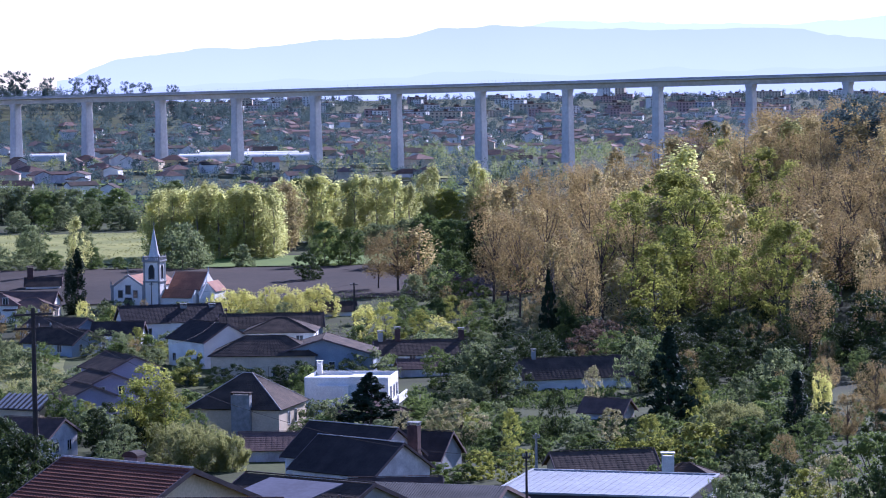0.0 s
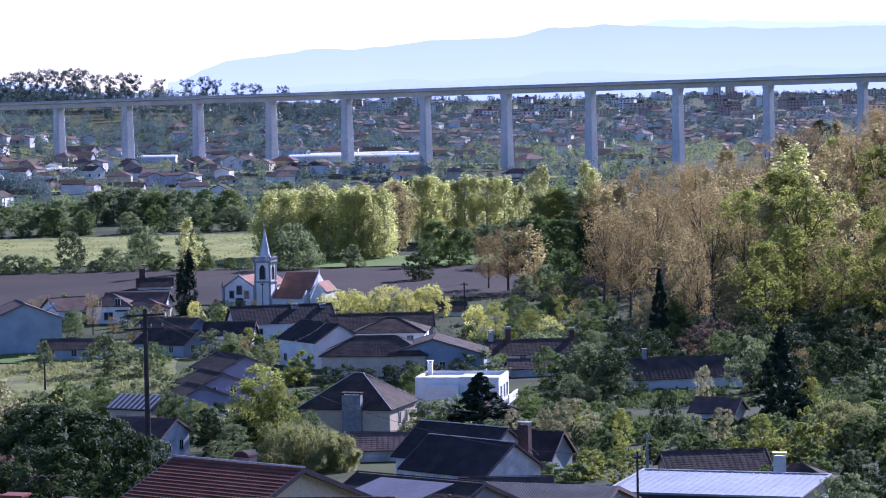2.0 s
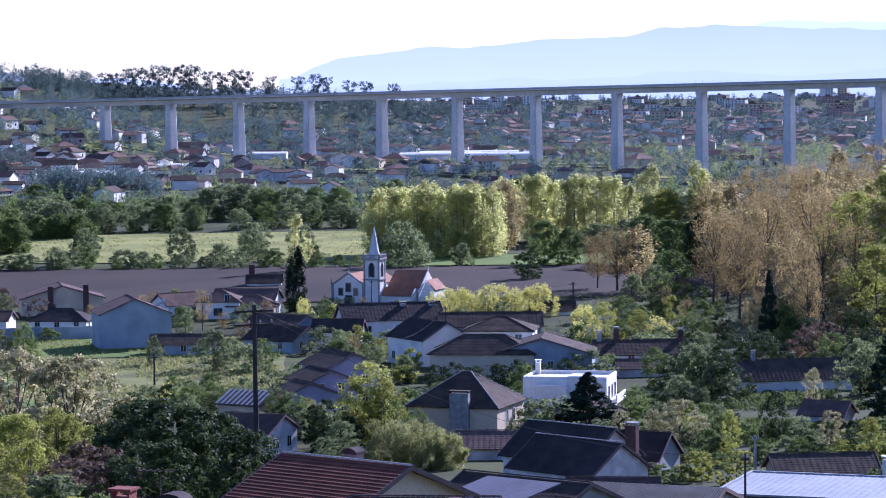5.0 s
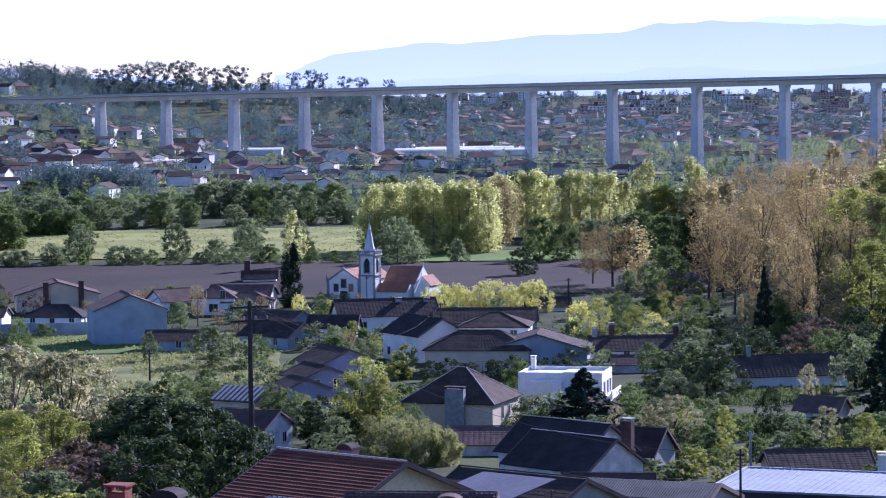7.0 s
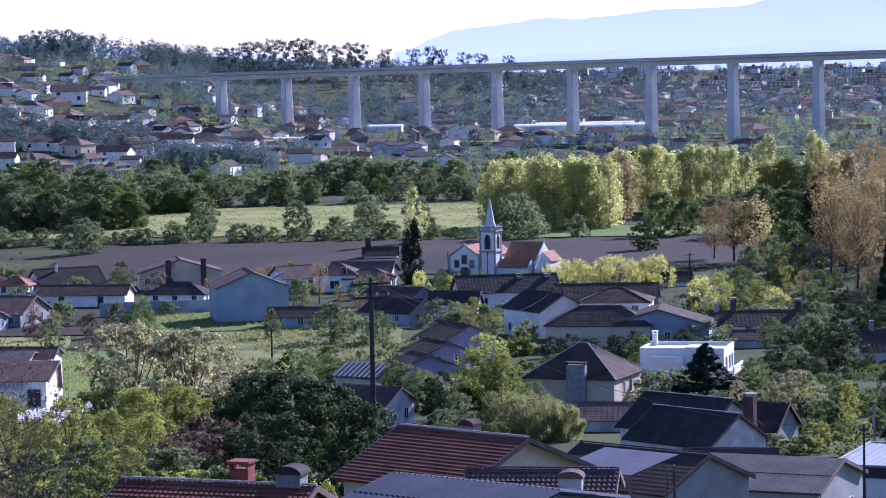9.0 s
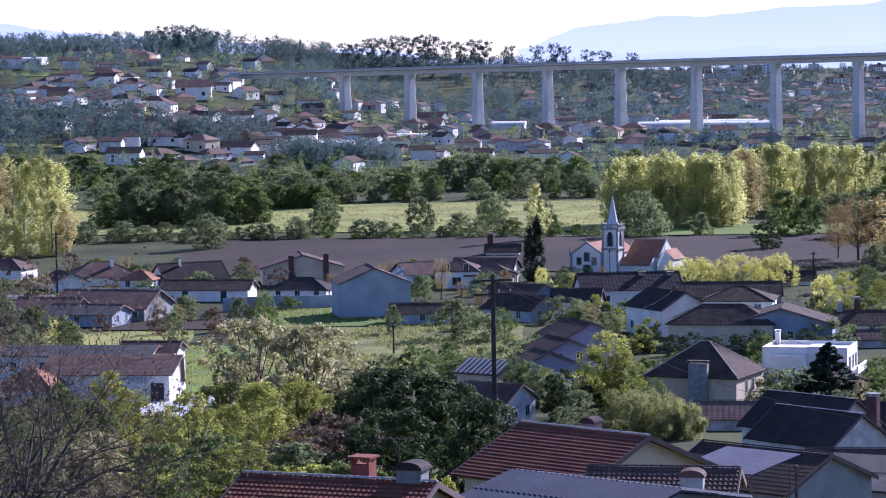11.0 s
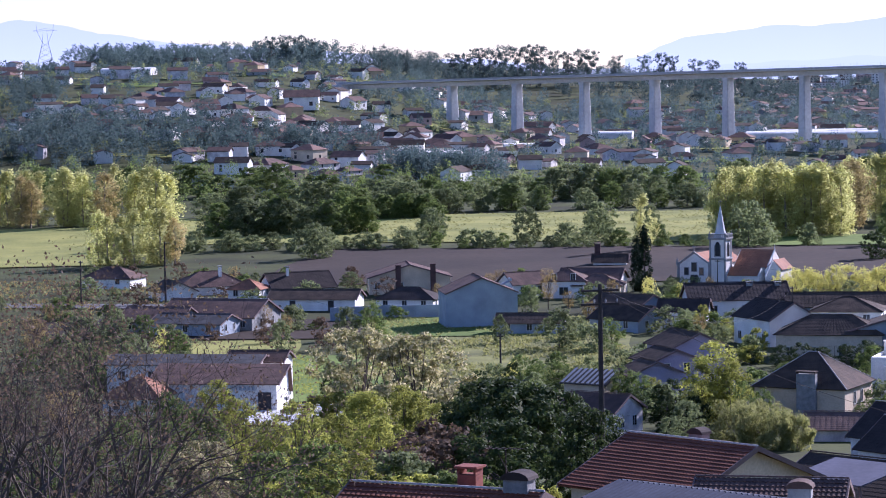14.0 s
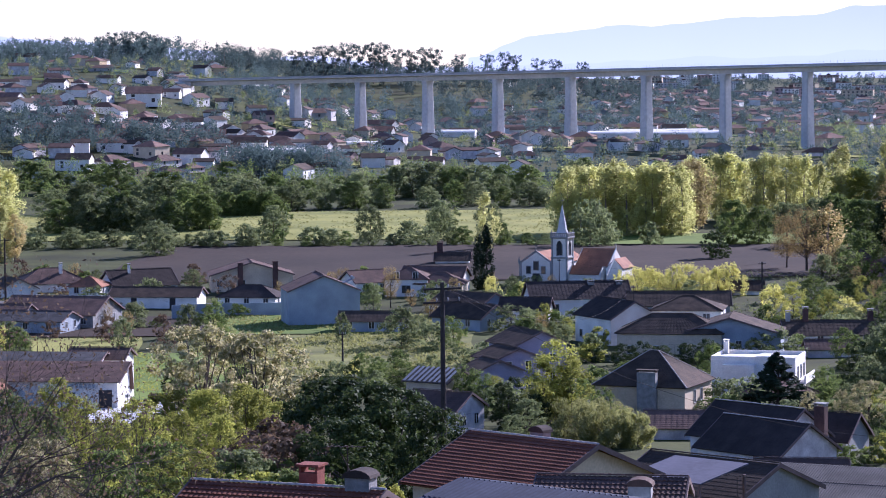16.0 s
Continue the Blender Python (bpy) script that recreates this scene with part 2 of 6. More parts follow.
# ---- the land ----
def land():
    ys = [-80 + 40 * i for i in range(3)] + [40 + 12 * i for i in range(60)]
    while ys[-1] < 4980:
        ys.append(min(4985, ys[-1] * 1.022))
    cols = 150
    V, F = [], []
    for y in ys:
        half = 160 + 0.36 * max(y, 0)
        for i in range(cols + 1):
            x = half * (2 * i / cols - 1)
            V.append((x, y, ground_z(x, y)))
    k = cols + 1
    for r in range(len(ys) - 1):
        for i in range(cols):
            a = r * k + i
            F.append((a, a + 1, a + k + 1, a + k))
    g = link_mesh("ground", V, F, M["grass"], smooth=True)
    tagged(g, "green and brown valley land rising into wooded hills", "ground", kind="structure")


land()


def field(name, x0, x1, y0, y1, slant, material, label, lift=0.12, nx=30, ny=10, wobble=4.0, furrow=0.0):
    """A field laid on the land, with uneven edges; slant shifts its far side."""
    V, F = [], []
    for j in range(ny + 1):
        for i in range(nx + 1):
            u, v = i / nx, j / ny
            x = x0 + (x1 - x0) * u + slant * v
            y = y0 + (y1 - y0) * v
            e = wobble * noise.noise((x * 0.02, y * 0.02, len(name)))
            x, y = x + e * (1 if i in (0, nx) else 0.3), y + e * (1 if j in (0, ny) else 0.3)
            V.append((x, y, ground_z(x, y) + lift + furrow * (j % 2)))
    for j in range(ny):
        for i in range(nx):
            a = j * (nx + 1) + i
            F.append((a, a + 1, a + nx + 2, a + nx + 1))
    ob = link_mesh(name, V, F, M[material], smooth=True)
    return tagged(ob, label, "field", kind="structure")


field("ploughed_field", -105, 95, 625, 735, 0, "soil", "bare brown ploughed field behind the church", 0.25, 40, 55, furrow=0.12)
field("meadow", -190, 12, 760, 900, 0, "dry_grass", "pale green meadow strips along the river plain", 0.25)
field("meadow", -230, -150, 690, 850, 0, "dry_grass", "pale green meadow beside the poplar stand", 0.3)
field("meadow", -10, 90, 742, 790, 0, "lawn", "green meadow beside the wooded rise", 0.25)
field("village_green", -62, -14, 432, 545, -6, "rough_grass", "overgrown meadow of rough weeds between the houses", 0.15)
field("lawn", -72, -38, 395, 470, -14, "lawn", "bright green lawn beside the white warehouse", 0.2)
field("lawn", -62, -25, 505, 545, -6, "lawn", "strip of bright green grass below the house walls", 0.3)
field("field_plot", -110, -70, 462, 500, -8, "dry_grass", "sunlit pale grass plot behind the warehouse", 0.3)
field("lane", -150, -92, 566, 576, -10, "asphalt", "pale asphalt lane at the edge of the village", 0.25, wobble=1.0)
field("plot", -125, -62, 505, 545, -10, "soil", "bare grey-brown garden plot", 0.22)
field("yard", -66, -48, 365, 392, 2, "concrete", "pale paved yard before the white warehouse", 0.2)


# terraces and garden plots on the far hillside
tr_rng = random.Random(41)
for i in range(34):
    ty = tr_rng.uniform(1040, 1640)
    tx = tr_rng.uniform(-0.26, 0.10) * ty
    tl, td = tr_rng.uniform(22, 60), tr_rng.uniform(9, 24)
    mt, lb = tr_rng.choice((("dry_grass", "pale grass terrace on the hillside"), ("lawn", "green garden terrace on the hillside"), ("rough_grass", "weedy terrace on the hillside"), ("dry_grass", "dry grass plot between the hillside houses")))
    field("terrace", tx - tl / 2, tx + tl / 2, ty, ty + td, tr_rng.uniform(-8, 8), mt, lb, 0.35, 14, 6, 2.0)


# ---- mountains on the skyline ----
# Distance haze is put into the emission colour, paler towards the foot.
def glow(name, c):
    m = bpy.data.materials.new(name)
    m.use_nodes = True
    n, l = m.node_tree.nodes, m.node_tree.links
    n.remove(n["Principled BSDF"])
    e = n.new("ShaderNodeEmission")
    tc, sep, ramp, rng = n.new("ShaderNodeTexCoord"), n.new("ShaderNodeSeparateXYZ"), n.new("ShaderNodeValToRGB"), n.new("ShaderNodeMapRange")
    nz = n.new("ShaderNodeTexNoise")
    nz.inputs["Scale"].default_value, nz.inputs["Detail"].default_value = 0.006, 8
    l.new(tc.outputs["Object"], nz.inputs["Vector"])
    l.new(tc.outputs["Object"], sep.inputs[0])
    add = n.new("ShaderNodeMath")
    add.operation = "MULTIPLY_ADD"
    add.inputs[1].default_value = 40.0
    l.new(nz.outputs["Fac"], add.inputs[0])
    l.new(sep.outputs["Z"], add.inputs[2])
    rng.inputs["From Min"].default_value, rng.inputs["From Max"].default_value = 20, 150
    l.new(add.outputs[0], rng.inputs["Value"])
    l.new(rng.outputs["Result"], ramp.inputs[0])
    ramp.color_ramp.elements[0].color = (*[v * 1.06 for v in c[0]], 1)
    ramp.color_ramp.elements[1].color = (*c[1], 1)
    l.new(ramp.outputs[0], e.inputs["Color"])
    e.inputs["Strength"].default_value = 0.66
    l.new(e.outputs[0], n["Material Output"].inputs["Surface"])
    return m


def mountain(name, y, peaks, x0, x1, material, label, seed):
    """A far range: a rounded ridge whose crest follows a few summits (x, height)."""
    V, F = [], []
    nx = 160
    px, pz = [p[0] for p in peaks], [p[1] for p in peaks]
    for i in range(nx + 1):
        x = x0 + (x1 - x0) * i / nx
        top = float(np.interp(x, px, pz)) + 5 * noise.fractal((x * 0.008, seed, 0), 0.6, 2.0, 4)
        for k, (dy, f) in enumerate(((-90, 0.0), (-45, 0.55), (0, 1.0), (40, 0.7), (80, 0.0))):
            V.append((x, y + dy, -5 + (top + 5) * f))
    for i in range(nx):
        for k in range(4):
            a = i * 5 + k
            F.append((a, a + 5, a + 6, a + 1))
    tagged(link_mesh(name, V, F, material, smooth=True), label, "backdrop", kind="structure")


# Glowing haze blues instead of the hills' own colours, palest for the farthest range.
HAZE_NEAR = glow("hazed_range_glow", ((0.60, 0.645, 0.72), (0.52, 0.57, 0.69)))
HAZE_FOOT = glow("hazed_foothills_glow", ((0.53, 0.58, 0.67), (0.54, 0.59, 0.685)))
HAZE_FAR = glow("hazed_farthest_range_glow", ((0.74, 0.77, 0.82), (0.68, 0.73, 0.81)))
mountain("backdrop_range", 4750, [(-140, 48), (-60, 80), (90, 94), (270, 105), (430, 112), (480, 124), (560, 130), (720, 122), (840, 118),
         (1050, 120), (1160, 108), (1300, 90), (1700, 30)], -160, 1600, HAZE_NEAR, "long mountain range on the horizon, glowing pale haze blue", 1.0)
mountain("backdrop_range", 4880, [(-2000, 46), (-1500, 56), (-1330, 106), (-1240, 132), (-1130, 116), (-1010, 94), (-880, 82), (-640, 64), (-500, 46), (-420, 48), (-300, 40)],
         -2000, -300, HAZE_NEAR, "mountain with a rounded summit, glowing pale haze blue", 3.0)
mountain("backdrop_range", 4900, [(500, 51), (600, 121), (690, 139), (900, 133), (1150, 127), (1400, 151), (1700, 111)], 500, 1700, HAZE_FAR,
         "farthest range behind, glowing faint haze blue", 5.0)
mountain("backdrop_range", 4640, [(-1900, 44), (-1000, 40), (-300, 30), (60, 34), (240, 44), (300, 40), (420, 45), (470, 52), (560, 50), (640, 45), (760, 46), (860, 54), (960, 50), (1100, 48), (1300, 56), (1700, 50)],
         -1900, 1700, HAZE_FOOT, "low foothills at the edge of the plain, glowing haze blue", 7.0)


# ---- motorway viaduct ----
def viaduct():
    root = thing("viaduct", 0, 0, 0, 0, "tall concrete motorway viaduct on slender piers across the valley", "viaduct")
    def place(i):
        return Vector((-136.7 + 34.94 * i, 1435.9 - 25.06 * i, 36.2 + 0.66 * i))
    along = (place(1) - place(0)).normalized()
    side = Vector((-along.y, along.x, 0)).normalized()
    def beam(name, i0, i1, prof, m, label=""):
        bm = bmesh.new()
        loops = []
        for i in (i0, i1):
            c = place(i)
            loops.append([bm.verts.new(c + side * s + Vector((0, 0, h))) for s, h in prof])
        k = len(prof)
        for j in range(k):
            bm.faces.new((loops[0][j], loops[0][(j + 1) % k], loops[1][(j + 1) % k], loops[1][j]))
        bm.faces.new(loops[0])
        bm.faces.new(loops[1][::-1])
        return part(name, bm, m, root, label)
    box_prof = [(-2.6, 0), (2.6, 0), (3.4, 2.0), (6.5, 2.55), (6.5, 2.9), (-6.5, 2.9), (-6.5, 2.55), (-3.4, 2.0)]
    for i in range(-2, 14):
        beam("deck_span", max(i, -1.75), i + 1, box_prof, M["concrete"])
    for s in (-6.3, 6.3):
        beam("parapet", -1.75, 14, [(s - 0.18, 2.9), (s + 0.18, 2.9), (s + 0.18, 3.75), (s - 0.18, 3.75)], M["deck_edge"], "darker deck-edge parapet")
    V, F = [], []
    for j in range(150):                                    # noise-screen posts over the middle spans
        c = place(2.6 + j * 0.041) - side * 6.3
        v, f = tubes([(c + Vector((0, 0, 3.7)), c + Vector((0, 0, 4.9)), 0.05, 0.05)], 4)
        F += [tuple(a + len(V) for a in q) for q in f]
        V += v
    tagged(link_mesh("noise_screen", V, F, M["deck_edge"], root), kind="stuff")
    ang = math.atan2(along.y, along.x)
    for i in range(0, 14):
        c = place(i)
        base = ground_z(c.x, c.y) - 1.0
        bm = bmesh.new()
        rings = []
        for z, hx, hy in ((base, 2.05, 3.4), (c.z - 1.3, 1.5, 2.6), (c.z - 1.3, 1.75, 2.85), (c.z + 0.05, 1.75, 2.85)):
            ring = []
            for a, b in ((-1, -0.8), (-0.8, -1), (0.8, -1), (1, -0.8), (1, 0.8), (0.8, 1), (-0.8, 1), (-1, 0.8)):
                p = Vector((c.x, c.y, z)) + along * (a * hx) + side * (b * hy)
                ring.append(bm.verts.new((p.x, p.y, z)))
            rings.append(ring)
        for r in range(3):
            for q in range(8):
                bm.faces.new((rings[r][q], rings[r][(q + 1) % 8], rings[r + 1][(q + 1) % 8], rings[r + 1][q]))
        bm.faces.new(rings[3])
        bm.faces.new(rings[0][::-1])
        part("pier", bm, M["concrete"], root)
    c = place(-1.75)
    bm = boxes((c.x - 9, c.x + 3, c.y - 7, c.y + 7, ground_z(c.x, c.y) - 3, c.z + 2.4), bevel=0.2)
    part("abutment", bm, M["concrete"], root)


viaduct()


# ---- trees and shrubs ----
def leaves(centers, radii, per, size, rng, flat=1.0, droop=0.0, aspect=0.6, core=None, outward=0.0):
    """Leaf blades scattered in clumps: arrays of vertices and quads. outward turns them to face away from clump and core."""
    c = np.repeat(np.asarray(centers, float), per, 0)
    r = np.repeat(np.asarray(radii, float), per)
    n = len(c)
    d = rng.normal(size=(n, 3))
    d /= np.linalg.norm(d, axis=1)[:, None] + 1e-9
    out = d.copy()
    d *= (rng.random(n) ** 0.45 * r)[:, None]
    d[:, 2] *= flat
    p = c + d
    u = rng.normal(size=(n, 3))
    u[:, 2] -= droop
    w = rng.normal(size=(n, 3))
    if outward:
        if core is not None:
            q = p - np.asarray(core, float)
            out = out + q / (np.linalg.norm(q, axis=1)[:, None] + 1e-9)
        out = out * outward + rng.normal(size=(n, 3)) * 0.45
        out /= np.linalg.norm(out, axis=1)[:, None] + 1e-9
        u -= (u * out).sum(1)[:, None] * out
        w = np.cross(out, u)
    u /= np.linalg.norm(u, axis=1)[:, None] + 1e-9
    w -= (w * u).sum(1)[:, None] * u
    w /= np.linalg.norm(w, axis=1)[:, None] + 1e-9
    s = (size * rng.uniform(0.6, 1.3, n))[:, None]
    a, b = u * s, w * s * aspect
    V = np.stack([p - a, p + b * 0.9 + a * 0.1, p + a, p - b], 1).reshape(-1, 3)
    F = np.arange(n * 4).reshape(-1, 4)
    return V, F


def np_mesh(name, V, F, material):
    me = bpy.data.meshes.new(name)
    me.vertices.add(len(V))
    me.vertices.foreach_set("co", np.asarray(V, np.float32).ravel())
    me.loops.add(F.size)
    me.loops.foreach_set("vertex_index", F.ravel().astype(np.int32))
    me.polygons.add(len(F))
    me.polygons.foreach_set("loop_start", np.arange(0, F.size, F.shape[1], dtype=np.int32))
    me.materials.append(material)
    me.update(calc_edges=True)
    me.validate()
    return me


# kind: name, height, crown shape (width/height), crown base, clumps, leaves per clump, leaf size, clump radius, leaf material, bark, label, category
KINDS = {
    "poplar": ("poplar_tree", 18, 0.36, 0.06, 80, 30, 0.30, 1.2, "lf_poplar", "pale_bark", "tall poplar tree with fresh yellow-green spring leaves", "tree"),
    "tan": ("poplar_tree", 17, 0.36, 0.1, 65, 34, 0.30, 1.2, "lf_poplar_tan", "pale_bark", "poplar tree with thin tan and yellow buds", "tree"),
    "bud": ("budding_tree", 19, 0.46, 0.3, 130, 44, 0.21, 1.2, "lf_bud", "bark", "tall half-bare tree with russet-brown buds", "tree"),
    "bright": ("broadleaf_tree", 15, 0.62, 0.1, 95, 60, 0.22, 1.3, "lf_bright", "bark", "rounded tree in fresh bright green leaf", "tree"),
    "green": ("broadleaf_tree", 12, 0.75, 0.02, 110, 40, 0.27, 1.15, "lf_green", "bark", "rounded broadleaf tree with mid-green leaves", "tree"),
    "dark": ("evergreen_tree", 11, 0.85, 0.05, 85, 55, 0.26, 1.1, "lf_dark", "bark", "dense dark evergreen tree", "tree"),
    "olive": ("willow_tree", 9, 0.95, 0.0, 105, 38, 0.24, 1.0, "lf_olive", "bark", "grey-green bushy willow tree", "tree"),
    "blossom": ("blossom_tree", 8, 0.95, 0.12, 80, 52, 0.17, 0.75, "lf_blossom", "bark", "fruit tree covered in whitish blossom", "tree"),
    "yellow": ("flowering_tree", 7, 0.85, 0.05, 60, 52, 0.18, 0.7, "lf_yellow", "bark", "bushy tree with bright yellow-green spring foliage", "tree"),
    "red": ("reddish_shrub", 5, 1.1, 0.05, 50, 34, 0.18, 0.65, "lf_red", "bark", "shrub with reddish-brown young leaves", "shrub"),
    "bush": ("green_bush", 4, 1.25, 0.0, 45, 48, 0.2, 0.7, "lf_green", "bark", "low rounded green bush", "bush"),
    "greybush": ("grey_bush", 4, 1.3, 0.0, 45, 42, 0.19, 0.7, "lf_olive", "bark", "low bush with grey-green leaves", "bush"),
    "brightbush": ("bright_bush", 4, 1.2, 0.0, 45, 48, 0.2, 0.65, "lf_bright", "bark", "low bush with bright green shoots", "bush"),
    "euc": ("eucalyptus_tree", 24, 0.44, 0.22, 78, 44, 0.34, 1.6, "lf_eucal", "pale_bark", "tall eucalyptus with a bare trunk and tufted crown", "tree"),
    "cypress": ("cypress_tree", 14, 0.24, 0.02, 80, 60, 0.2, 0.8, "lf_conifer", "bark", "narrow dark green cypress tree", "tree"),
    "spruce": ("conifer_tree", 12, 0.78, 0.03, 190, 56, 0.26, 0.95, "lf_conifer", "bark", "dark pointed conifer with dense needles", "tree"),
    "bare": ("bare_tree", 14, 0.8, 0.2, 60, 6, 0.07, 0.9, "lf_red", "bark", "leafless dark tree with fine tangled twigs", "tree"),
    "cane": ("cane_clump", 5, 1.0, 0.0, 70, 75, 0.34, 0.8, "lf_cane", "pale_bark", "thicket of upright pale cane leaves", "cane"),
}
PROTO = {}


def bare_limbs(h, rng):
    """Forking limbs down to fine twigs."""
    segs, tips = [], []
    def grow(p, d, length, r, depth):
        n = 3 if depth < 4 else 2
        for _ in range(n):
            d2 = (d + Vector(rng.normal(size=3)) * 0.22 + Vector((0, 0, 0.05))).normalized()
            q = p + d2 * (length / n)
            segs.append((p, q, r, r * 0.82))
            p, d, r = q, d2, r * 0.82
        if depth == 5:
            tips.append(tuple(p))
            return
        for _ in range(3 if depth < 3 else 2 + int(rng.random() < 0.6)):
            k = (d + Vector(rng.normal(size=3)) * 0.55).normalized()
            grow(p, k, length * rng.uniform(0.62, 0.8), r * 0.68, depth + 1)
    for _ in range(5):
        grow(Vector((0, 0, -0.5)), Vector(rng.normal(size=3) * 0.4 + np.array((0, 0, 1.0))).normalized(), h * 0.3, h * 0.014, 0)
    return segs, tips


def make_tree(kind, variant, lod=0):
    name, h, wide, base, nc, per, size, rad, lm, bk, label, cat = KINDS[kind]
    if kind not in ("euc", "cypress", "spruce"):
        per, size = max(4, int(per * (1.35, 0.9, 0.75)[lod])), size * (0.66, 0.92, 1.08)[lod]
        if lod != 1:
            nc, rad = int(nc * (1.6, 1, 1.35)[lod]), rad * (0.86, 1, 0.95)[lod]
    if kind in ("poplar", "tan") and lod == 2:
        per, size = 34, 0.27
    if kind == "bud" and lod:
        per, size = 36, 0.17
    rng = np.random.default_rng(len(kind) * 101 + variant * 17 + int(h * 7) + nc)
    if kind == "bare":
        segs, tips = bare_limbs(h, rng)
        tv, tf = tubes(segs, 3)
        trunk = bpy.data.meshes.new("limbs")
        trunk.from_pydata(tv, [], tf)
        trunk.materials.append(M[bk])
        V, F = leaves(tips, [0.35] * len(tips), 2, 0.06, rng)
        return trunk, np_mesh("buds", V, F, M[lm]), name, h, label, cat
    R = h * wide / 2
    cz0, cz1 = h * base, h
    pts, rads = [], []
    lobes = [(rng.uniform(0, 6.28), rng.uniform(0.3, 0.9), rng.uniform(0.75, 1.2)) for _ in range(5)]
    while len(pts) < nc:
        f = rng.random()
        if kind == "spruce":
            prof = (1 - f) * 1.0 + 0.03
        elif kind == "cypress":
            prof = min(1, f * 5 + 0.35) * (1 - f) ** 0.55 + 0.05
        elif kind in ("poplar", "tan"):
            prof = math.sin(math.pi * min(1, 0.12 + 0.86 * f)) ** 0.55
        elif kind == "bud":
            prof = 0.35 + 0.75 * math.sin(math.pi * min(1, 0.05 + 0.85 * f)) ** 0.8
        elif kind == "euc":
            prof = 0.35 + 0.7 * abs(math.sin(math.pi * (f * 1.6 + 0.15)))
        elif kind == "cane":
            prof = 0.9
        else:
            prof = math.sqrt(max(0.02, 1 - (2 * f - 0.85) ** 2 * 0.78)) if f < 0.95 else 0.35
        a = rng.uniform(0, 6.283)
        lump = 1.0
        for la, lf, lw in lobes:
            lump += 0.15 * math.cos(a - la) * math.cos((f - lf) * 5) * lw
        r = R * prof * lump * math.sqrt(rng.uniform(0.12, 1.0))
        pts.append((r * math.cos(a), r * math.sin(a), cz0 + (cz1 - cz0) * f - rad * 0.3))
        rads.append(rad * rng.uniform(0.55, 1.15) * (0.78 if lod == 0 else 1.0) * (1.05 - 0.8 * f if kind == "spruce" else 1.0))
    P = np.array(pts)
    flat, droop, aspect = 0.8, 0.0, 0.62
    if kind in ("poplar", "tan", "bud", "cane", "cypress", "yellow"):
        flat = 1.7
    if kind == "cane":
        droop, aspect = -1.6, 0.16
    if kind == "euc":
        droop, flat = 0.8, 0.9
    V, F = leaves(P, rads, per, size, rng, flat, droop, aspect, (0, 0, h * 0.42), 0.0 if kind in ("euc", "cane", "yellow") else 0.55)
    V[:, 2] = np.maximum(V[:, 2], 0.05)
    crown = np_mesh("crown", V, F, M[lm])
    segs = []
    tr = max(0.06, h * 0.016)
    bend = rng.uniform(-0.03, 0.03, 2) * h
    top = h * (0.9 if kind in ("poplar", "tan", "cypress", "spruce", "bud", "euc") else 0.55)
    spine = [Vector((bend[0] * math.sin(3 * k / 5), bend[1] * math.sin(3 * k / 5), top * k / 5)) for k in range(6)]
    spine[0].z = -0.6
    multi = kind in ("blossom", "olive", "yellow", "red", "bush", "greybush", "brightbush", "cane")
    for k in range(5):
        segs.append((spine[k], spine[k + 1], tr * (1 - 0.17 * k), tr * (1 - 0.17 * (k + 1))))
    nl = (26 if kind in ("bud", "blossom") else 13) // (1, 1.4, 2.5)[lod]
    order = rng.permutation(len(P))[:int(nl)]
    for j in order:
        q = Vector(P[j])
        z0 = max(0.3, min(top * 0.95, q.z * (0.35 if multi else 0.62)))
        k = min(4, int(z0 / top * 5))
        s = spine[k].lerp(spine[k + 1], min(1, max(0, z0 / top * 5 - k)))
        mid = s.lerp(q, 0.5) + Vector((0, 0, -0.06 * (q - s).length))
        segs.append((s, mid, tr * 0.42, tr * 0.27))
        segs.append((mid, q, tr * 0.27, tr * 0.1))
        for _ in range(2 if lod < 2 else 0):
            e = q + Vector(rng.normal(size=3)) * rad * 0.8
            segs.append((mid.lerp(q, 0.6), e, tr * 0.14, tr * 0.04))
    tv, tf = tubes(segs, 5 if lod == 0 else 4)
    trunk = bpy.data.meshes.new("trunk")
    trunk.from_pydata(tv, [], tf)
    trunk.materials.append(M[bk])
    return trunk, crown, name, h, label, cat


def plant(kind, x, y, h, wide=1.0, spin=None, sink=0.15):
    """Plants one tree of this kind and height on the land."""
    if h > 5.2:
        kind = {"bush": "green", "greybush": "olive", "brightbush": "bright"}.get(kind, kind)
    v = random.randrange(1 if kind == "bare" else 3)
    lod = 0 if y < 360 else 1 if y < 640 else 2
    if lod == 1 and h > KINDS[kind][1] * 1.3:                # big crowns keep small leaves
        lod = 0
    key = (kind, v, lod)
    z = ground_z(x, y) - sink
    h = max(1.2, h)
    spin = random.uniform(0, 360) if spin is None else spin
    if key not in PROTO:
        trunk, crown, name, h0, label, cat = make_tree(kind, v, lod)
        root = thing(name, x, y, z, spin, label, cat)
        for part_name, me in (("trunk", trunk), ("crown", crown)):
            ob = new(part_name, me)
            ob.parent = root
        PROTO[key] = (root, h0)
        first = True
    else:
        first = False
    root, h0 = PROTO[key]
    s = h / h0
    m = pose(x, y, z, 0, 0, spin) @ Matrix.Diagonal((s * wide, s * wide, s, 1))
    if first:
        root.matrix_basis = m
        PROTO[key] = (root, h0)
        return root
    ob = copy_thing(root, pose(0, 0, 0))
    ob.matrix_basis = m
    return ob


